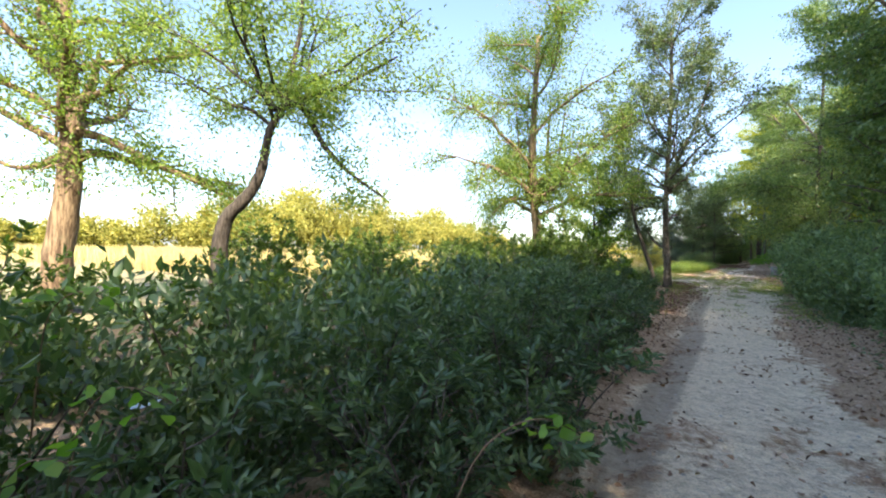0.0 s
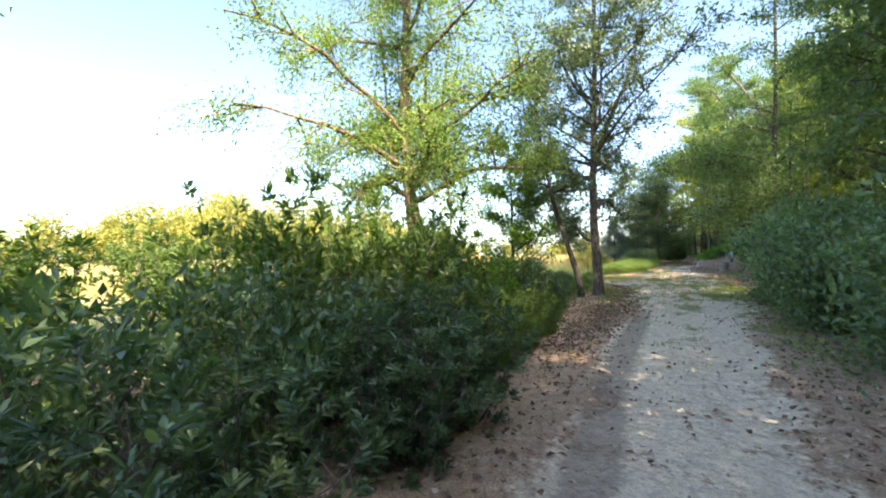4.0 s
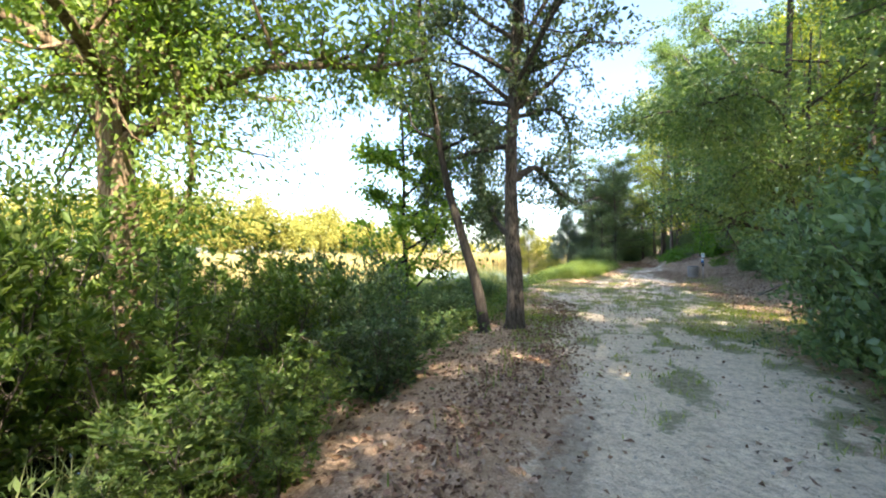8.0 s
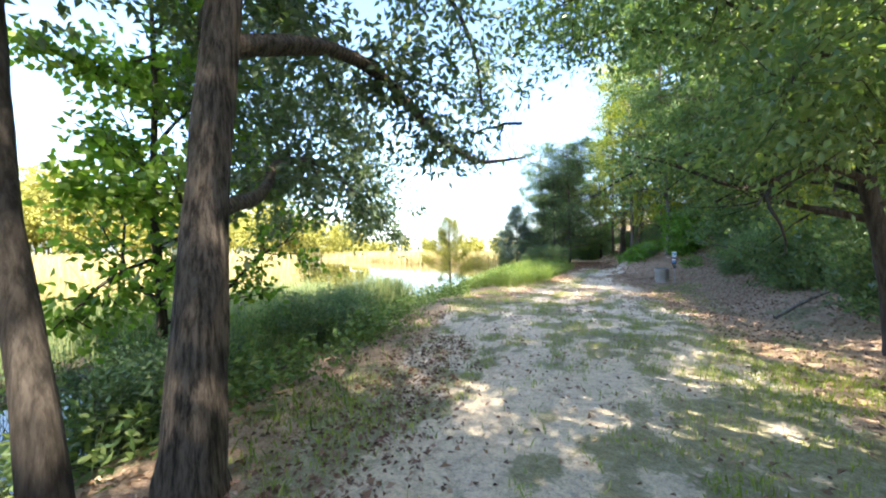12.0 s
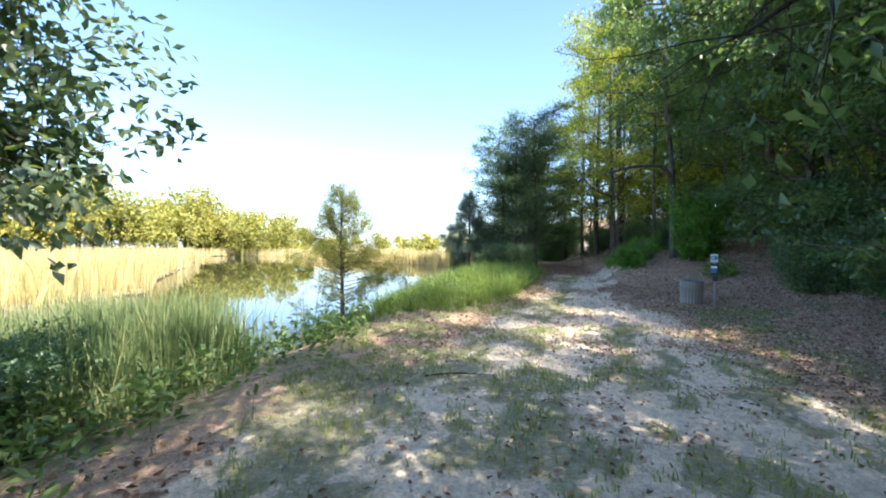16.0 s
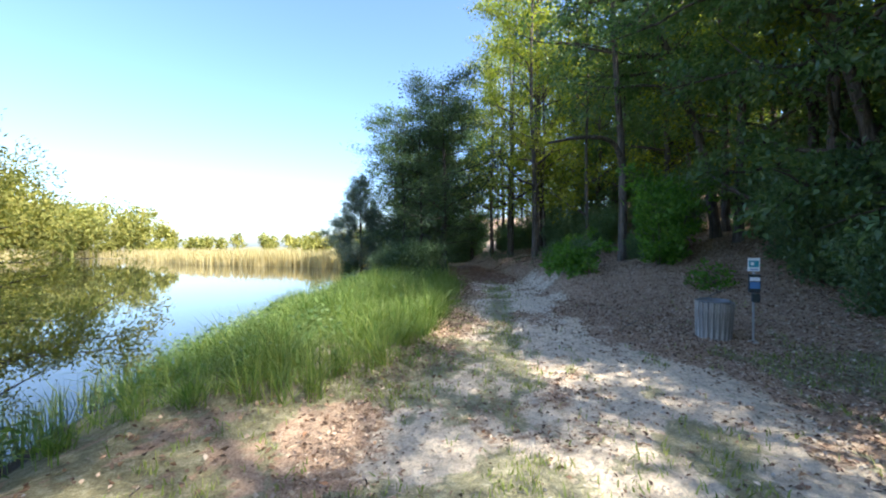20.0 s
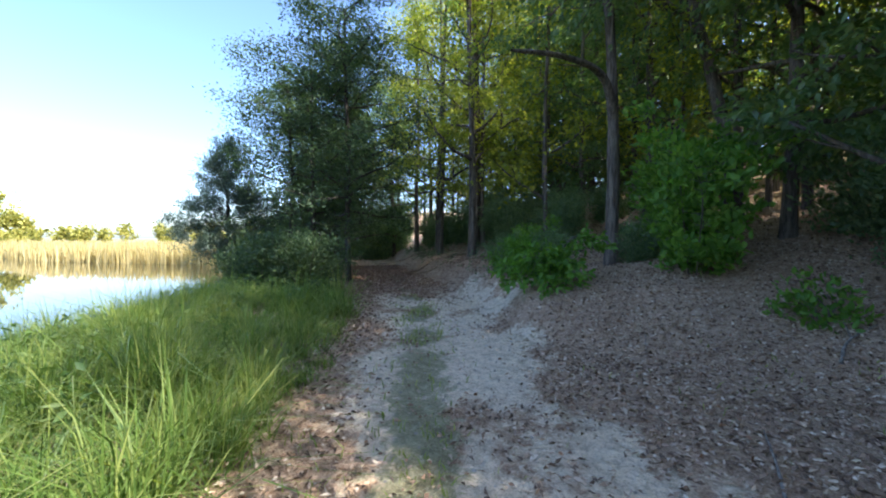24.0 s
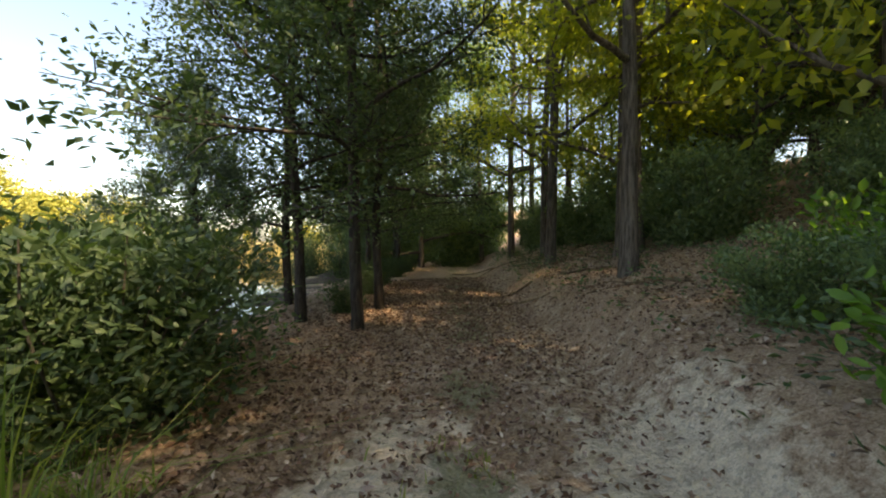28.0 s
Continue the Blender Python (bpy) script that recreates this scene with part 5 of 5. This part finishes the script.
def litter_bin(x, y):
    root = tagged(new("litter_bin"), "round litter bin of weathered grey wooden slats", "litter bin")
    n, tall = 22, 0.64
    slat = box_mesh("slat", (0.071, 0.018, tall), WOOD_GREY, 0.004, (0, 0, tall / 2))
    for k in range(n):
        a = k * 2 * math.pi / n
        r = 0.272
        ob = part("slat", slat, root)
        lift = random.uniform(-0.012, 0.012)
        ob.matrix_basis = Matrix.Rotation(a, 4, "Z") @ Matrix.Translation((0, -r, lift)) @ Matrix.Rotation(radians(2.5 + random.uniform(-0.8, 0.8)), 4, "X")
    for z in (0.12, 0.5):
        g = Geo()
        a = np.linspace(0, 2 * np.pi, 33)
        rr = 0.255
        g.tube(np.stack([np.cos(a) * rr, np.sin(a) * rr, 0 * a + z], 1), np.full(33, 0.008), 6)
        part("hoop", g.mesh("hoop", STEEL, True), root)
    g = Geo()
    a = np.linspace(0, 2 * np.pi, 32, endpoint=False)
    rings = [(0.235, 0.03), (0.25, 0.63), (0.262, 0.655), (0.25, 0.665), (0.228, 0.655), (0.22, 0.1)]
    v = np.concatenate([np.stack([np.cos(a) * r, np.sin(a) * r, 0 * a + z], 1) for r, z in rings])
    q = [(i * 32 + j, i * 32 + (j + 1) % 32, (i + 1) * 32 + (j + 1) % 32, (i + 1) * 32 + j) for i in range(5) for j in range(32)]
    g.add(v, q, [(5 * 32, 5 * 32 + j, 5 * 32 + j + 1) for j in range(1, 31)])
    part("liner", g.mesh("liner", LINER, True), root, "grey metal liner with a rolled rim")
    root.matrix_basis = pose(x, y, h1(x, y) - 0.02, 2, -2, 15) @ Matrix.Diagonal((0.86, 0.86, 0.9, 1))


def sign_post(x, y):
    root = tagged(new("sign_post"), "thin metal post with small sign and bag dispenser", "sign post")
    g = Geo()
    g.tube([(0, 0, -0.1), (0, 0, 0.6), (0.005, 0, 1.24)], [0.016, 0.016, 0.016], 8, cap=True)
    part("post", g.mesh("post", STEEL, True), root, "pale galvanised steel post")
    sign = part("sign_plate", box_mesh("sign_plate", (0.15, 0.008, 0.2), WHITE, 0.003, (0, -0.024, 1.16)), root, "small white sign plate")
    part("picture_panel", box_mesh("picture_panel", (0.12, 0.003, 0.1), TEAL, 0.001, (0, -0.0305, 1.17)), sign)
    part("picture_mark", box_mesh("picture_mark", (0.04, 0.003, 0.045), WHITE, 0.001, (-0.02, -0.0345, 1.17)), sign)
    part("text_bar", box_mesh("text_bar", (0.1, 0.003, 0.012), BLUE, 0.001, (0, -0.0305, 1.085)), sign)
    case = part("bag_dispenser", box_mesh("bag_dispenser", (0.14, 0.07, 0.25), DARK, 0.01, (0, -0.052, 0.87)), root, "dark bag dispenser with pale labels")
    part("label_plate", box_mesh("label_plate", (0.125, 0.004, 0.055), WHITE, 0.001, (0, -0.0905, 0.945)), case)
    part("label_plate", box_mesh("label_plate_blue", (0.125, 0.004, 0.1), BLUE, 0.001, (0, -0.0905, 0.855)), case)
    part("lid", box_mesh("lid", (0.15, 0.08, 0.018), DARK, 0.006, (0, -0.052, 1.005)), case)
    part("lower_box", box_mesh("lower_box", (0.1, 0.06, 0.13), DARK, 0.01, (0.02, -0.047, 0.665)), root)
    part("footing", box_mesh("footing", (0.14, 0.14, 0.1), CONCRETE, 0.03, (0, 0, -0.03)), root)
    root.matrix_basis = pose(x, y, h1(x, y) + 0.005, 0, 0, -50)


litter_bin(23.1, 35.35)
sign_post(23.35, 34.92)


# ---- wood on the ground, stumps, sprigs ----
def stick(name, label, pts, r, mat=TWIG, forks=0, seed=1):
    rng = np.random.default_rng(seed)
    pts = np.array([(x, y, h1(x, y) + r * 0.7 + up) for x, y, up in pts])
    line = smooth_line(pts)
    g = Geo()
    g.tube(line, np.linspace(r, r * 0.35, len(line)), 6, 0.1, rng, True)
    for k in range(forks):
        i = rng.integers(2, len(line) - 1)
        w = unit(line[-1] - line[0]) + rng.normal(0, 0.6, 3) * np.array([1, 1, 0.15])
        c = curve(line[i], w, rng.uniform(0.2, 0.5), rng, 4, 0.15, 0.0)
        c[:, 2] = np.maximum(c[:, 2], height(c[:, 0], c[:, 1]) + 0.004)
        g.tube(c, np.linspace(r * 0.5, r * 0.15, len(c)), 4)
    return tagged(new(name, g.mesh(name, mat, True)), label, "stick", "fallen sticks")


stick("fallen_stick", "bleached grey stick lying on the leaf litter", [(24.6, 36.5, 0), (25.0, 36.55, 0.02), (25.5, 36.4, 0)], 0.018, forks=1, seed=3)
stick("fallen_stick", "thin dark stick lying on the sandy shore", [(15.2, 33.5, 0), (15.6, 33.9, 0.02), (15.9, 34.6, 0)], 0.014, BARK_GREY, 2, 4)
stick("fallen_stick", "short dark stick lying across the track", [(15.7, 31.2, 0), (16.0, 31.25, 0), (16.35, 31.2, 0)], 0.014, BARK_DARK, 0, 5)
stick("fallen_branch", "long dead branch lying on the wooded bank", [(20.6, 27.6, 0.05), (21.8, 28.0, 0.12), (23.2, 28.2, 0.1), (24.4, 28.7, 0.05)], 0.04, TWIG, 4, 6)
stick("fallen_stick", "pale stick lying beside the litter bin", [(22.0, 36.2, 0), (22.5, 36.4, 0.02), (22.95, 36.6, 0)], 0.014, TWIG, 0, 7)
for k in range(26):
    q = random.Random(900 + k)
    s, d, a, ln = q.uniform(52, 64), q.uniform(1.6, 5.0), q.uniform(0, 6.28), q.uniform(0.2, 0.6)
    x, y = place(s, d)
    stick("twig", "thin pale twig on the leaf litter", [(x, y, 0), (x + math.cos(a) * ln * 0.5 + 0.03, y + math.sin(a) * ln * 0.5, 0.012), (x + math.cos(a) * ln, y + math.sin(a) * ln, 0)], 0.006, TWIG, 1, 30 + k)
for k in range(8):
    q = random.Random(960 + k)
    s, d, a, ln = q.uniform(64, 74), q.uniform(1.2, 3.4), q.uniform(1.6, 2.6), q.uniform(0.8, 1.8)
    x, y = place(s, d)
    ob = stick("tree_root", "exposed root crossing the foot of the bank", [(x, y, 0), (x + math.cos(a) * ln * 0.5 + 0.1, y + math.sin(a) * ln * 0.5, 0.02), (x + math.cos(a) * ln, y + math.sin(a) * ln, 0)], 0.03, BARK_WARM, 1, 60 + k)
    tagged(ob, category="root", group="exposed roots")

crook = tree("crooked_limb_tree", "tall grey tree with a broken crooked limb on the bank", [(0, 0, 0), (0.05, 0, 2), (-0.05, 0, 3.8), (-0.35, 0, 6.5), (-0.4, 0, 10), (-0.3, 0, 14)], 0.14, BARK_GREY, LEAF_WOOD, 601,
             [dict(count=12, length=3.0, start=0.5, tilt=0.2, subs=7, twigs=5)], per=8, leaf_size=(0.2, 0.11), cloud=0.3, split=True,
             extra=[([(0.0, 0, 2.9), (-0.3, -0.1, 3.45), (-0.8, -0.15, 3.65), (-2.0, -0.3, 3.5), (-3.2, -0.5, 3.15)], 0.11, 0)])
stand(crook, 26.5, 40.1, 0, 1.0, 0.1)
pine = tree("bank_pine", "straight pale-barked pine on the bank beside the track", [(0, 0, 0), (0, 0, 4), (-0.1, 0, 8), (-0.1, 0, 14)], 0.17, BARK_OAK, LEAF_WOOD, 602,
            [dict(count=12, length=2.6, start=0.55, tilt=0.2, subs=6, twigs=4)], per=7, leaf_size=(0.2, 0.11), cloud=0.3, split=True)
stand(pine, 29.4, 47.7, 0, 1.0, 0.1)
right_tree = tree("twin_stem_tree", "twin-stemmed dark tree on the littered bank", [(0, 0, 0), (-0.15, 0, 1.2), (-0.5, 0, 2.6), (-0.6, 0, 4.5), (-0.4, 0, 8.5), (-0.2, 0.2, 13.5)], 0.15, BARK_DARK, LEAF_WOOD, 603,
                  [dict(count=24, length=3.4, start=0.28, tilt=0.15, lift=-0.01, subs=8, twigs=5)], per=13, leaf_size=(0.12, 0.062), cloud=0.28, split=True, drop_below=2.4, headroom=(19.9, 24.9),
                  extra=[([(-0.1, 0, 0.8), (0.15, 0.1, 2.2), (0.05, 0.1, 4.2), (0.2, 0.1, 7.5)], 0.1, 12), ([(-0.5, 0, 3.0), (-1.6, -0.4, 3.3), (-2.6, -0.8, 3.0)], 0.06, 14), ([(-0.55, 0, 3.6), (-2.4, -0.2, 5.0), (-3.5, 0.1, 5.5), (-4.6, 0.5, 5.2)], 0.06, 60), ([(-0.55, 0, 4.0), (-2.0, 1.4, 5.3), (-3.2, 2.0, 5.7), (-4.0, 2.2, 5.4)], 0.06, 50), ([(-0.5, 0, 3.4), (-1.8, -1.6, 4.6), (-3.2, -2.4, 5.0), (-4.4, -2.6, 4.6)], 0.06, 45), ([(-0.5, 0, 2.6), (-1.4, 1.4, 3.4), (-2.2, 2.6, 3.3), (-2.8, 3.4, 2.8)], 0.05, 40), ([(-0.5, 0, 2.8), (-1.6, -0.9, 3.6), (-2.8, -1.5, 3.6), (-3.4, -1.8, 3.1)], 0.05, 40)])
stand(right_tree, 19.9, 24.9, 0, 1.0, 0.08)


def stump(x, y):
    g = Geo()
    rng = np.random.default_rng(7)
    post = smooth_line([(0, 0, -0.15), (0.0, 0, 0.25), (-0.06, 0, 0.55), (-0.02, 0, 0.85)])
    g.tube(post, np.linspace(0.1, 0.06, len(post)), 8, 0.1, rng, True)
    foot = smooth_line([(0, 0, 0.1), (0.3, -0.1, 0.02), (0.75, -0.15, -0.1)])
    g.tube(foot, np.linspace(0.05, 0.02, len(foot)), 6, 0.08, rng)
    ob = tagged(new("broken_stump", g.mesh("broken_stump", BARK_WARM, True)), "short broken stump with a bare root on the bank", "stump")
    ob.matrix_basis = pose(x, y, h1(x, y) - 0.05, 0, 0, 20)


stump(26.9, 34.6)


def sprig(name, label, seed, size, tall, leaf=LEAF_FRESH, per=9, leaf_size=(0.1, 0.05)):
    return shrub(name, label, seed, size, tall, leaf, count=5, per=per, leaf_size=leaf_size, cloud=0.09, upright=0.35)


for x, y, sz, tl, seed in ((25.4, 36.8, 0.16, 0.35, 701), (26.1, 41.8, 0.4, 0.8, 705), (25.75, 42.0, 0.25, 0.5, 706), (27.6, 43.0, 0.5, 0.9, 707)):
    stand(sprig("bank_sapling", "bright green leafy sapling growing from the bank", seed, sz, tl), x, y, 0, 1.0, 0.04)["group"] = "saplings on the bank"
# these two stand lit: the brighter leaf colour carries that light
for x, y, sz, tl, seed in ((27.4, 39.2, 1.1, 2.5, 711), (25.9, 38.3, 0.95, 2.5, 712)):
    stand(sprig("light_green_shrub", "broad-leaved shrub under the trees, light on it put into the green", seed, sz, tl, LEAF_FRESH, 8, (0.12, 0.07)), x, y, 0, 1.0, 0.04)


def arching_sapling(x, y, reach, seed):
    """A sapling whose stems arch out of the bank over the track and hang down, with broad leaves in level sprays."""
    rng = np.random.default_rng(seed)
    root = tagged(new("arching_sapling"), "bright green broad-leaved sapling hanging out over the cut bank", "sapling", "saplings on the bank")
    tips, f = [], Geo()
    for k in range(9):
        az = math.radians(215 + rng.normal(0, 42))
        far = reach * rng.uniform(0.55, 1.1)
        way = np.array([math.cos(az), math.sin(az), 0])
        top = rng.uniform(0.35, 0.95) * reach
        line = smooth_line([(0, 0, 0), way * far * 0.2 + (0, 0, top * 0.75), way * far * 0.6 + (0, 0, top), way * far + (0, 0, top * rng.uniform(-0.1, 0.75))])
        g = Geo()
        g.tube(line, np.linspace(0.014, 0.004, len(line)), 5, 0.05, rng)
        part("stem", g.mesh("sapling_stem", BARK_GREY, True), root)
        for m in range(16):
            i = rng.integers(len(line) // 4, len(line))
            w = np.array([rng.normal(), rng.normal(), rng.normal(0, 0.2)]) + way * 0.6
            tw = curve(line[i], w, rng.uniform(0.15, 0.38), rng, 3, 0.2, -0.06)
            f.tube(tw, np.linspace(0.004, 0.002, len(tw)), 3)
            tips += [(tw[2], unit(tw[3] - tw[1])), (tw[3], unit(tw[3] - tw[1]))]
    part("twigwork", f.mesh("sapling_twigs", BARK_GREY, True), root)["kind"] = "stuff"
    g = Geo()
    clad(g, tips, rng, 5, 0.125, 0.066, 0.05, 0.35, True, 0.5, 2.2)
    part("foliage", g.mesh("sapling_foliage", LEAF_FRESH), root)
    stand(root, x, y, 0, 1.0, 0.04)


arching_sapling(25.1, 40.3, 0.98, 721)
arching_sapling(26.2, 41.9, 0.7, 722)


def dead_twigs():
    """Bare twigs that hang from the oak's long limb."""
    rng = np.random.default_rng(77)
    g = Geo()
    spine = curve(np.array([14.95, 26.5, 3.75]), (-0.35, 0.9, -0.05), 1.5, rng, 6, 0.12, 0.0)
    g.tube(spine, np.linspace(0.03, 0.018, len(spine)), 6, 0.08, rng)
    for k in range(9):
        w = np.array([rng.normal(-0.1, 0.6), rng.uniform(-0.1, 0.7), rng.uniform(-1.1, -0.2)])
        c = curve(spine[rng.integers(2, 7)], w, rng.uniform(0.8, 1.5), rng, 9, 0.32, -0.02)
        g.tube(c, np.linspace(0.009, 0.003, len(c)), 4)
        for m in range(8):
            i = rng.integers(2, len(c))
            t = curve(c[i], unit(c[-1] - c[0]) + rng.normal(0, 0.8, 3), rng.uniform(0.12, 0.42), rng, 5, 0.35, -0.02)
            g.tube(t, np.linspace(0.0035, 0.0015, len(t)), 3)
    part("dead_limb", g.mesh("dead_limb", BARK_DARK, True), oak, "bare dead twigs").matrix_parent_inverse = oak.matrix_basis.inverted()


dead_twigs()
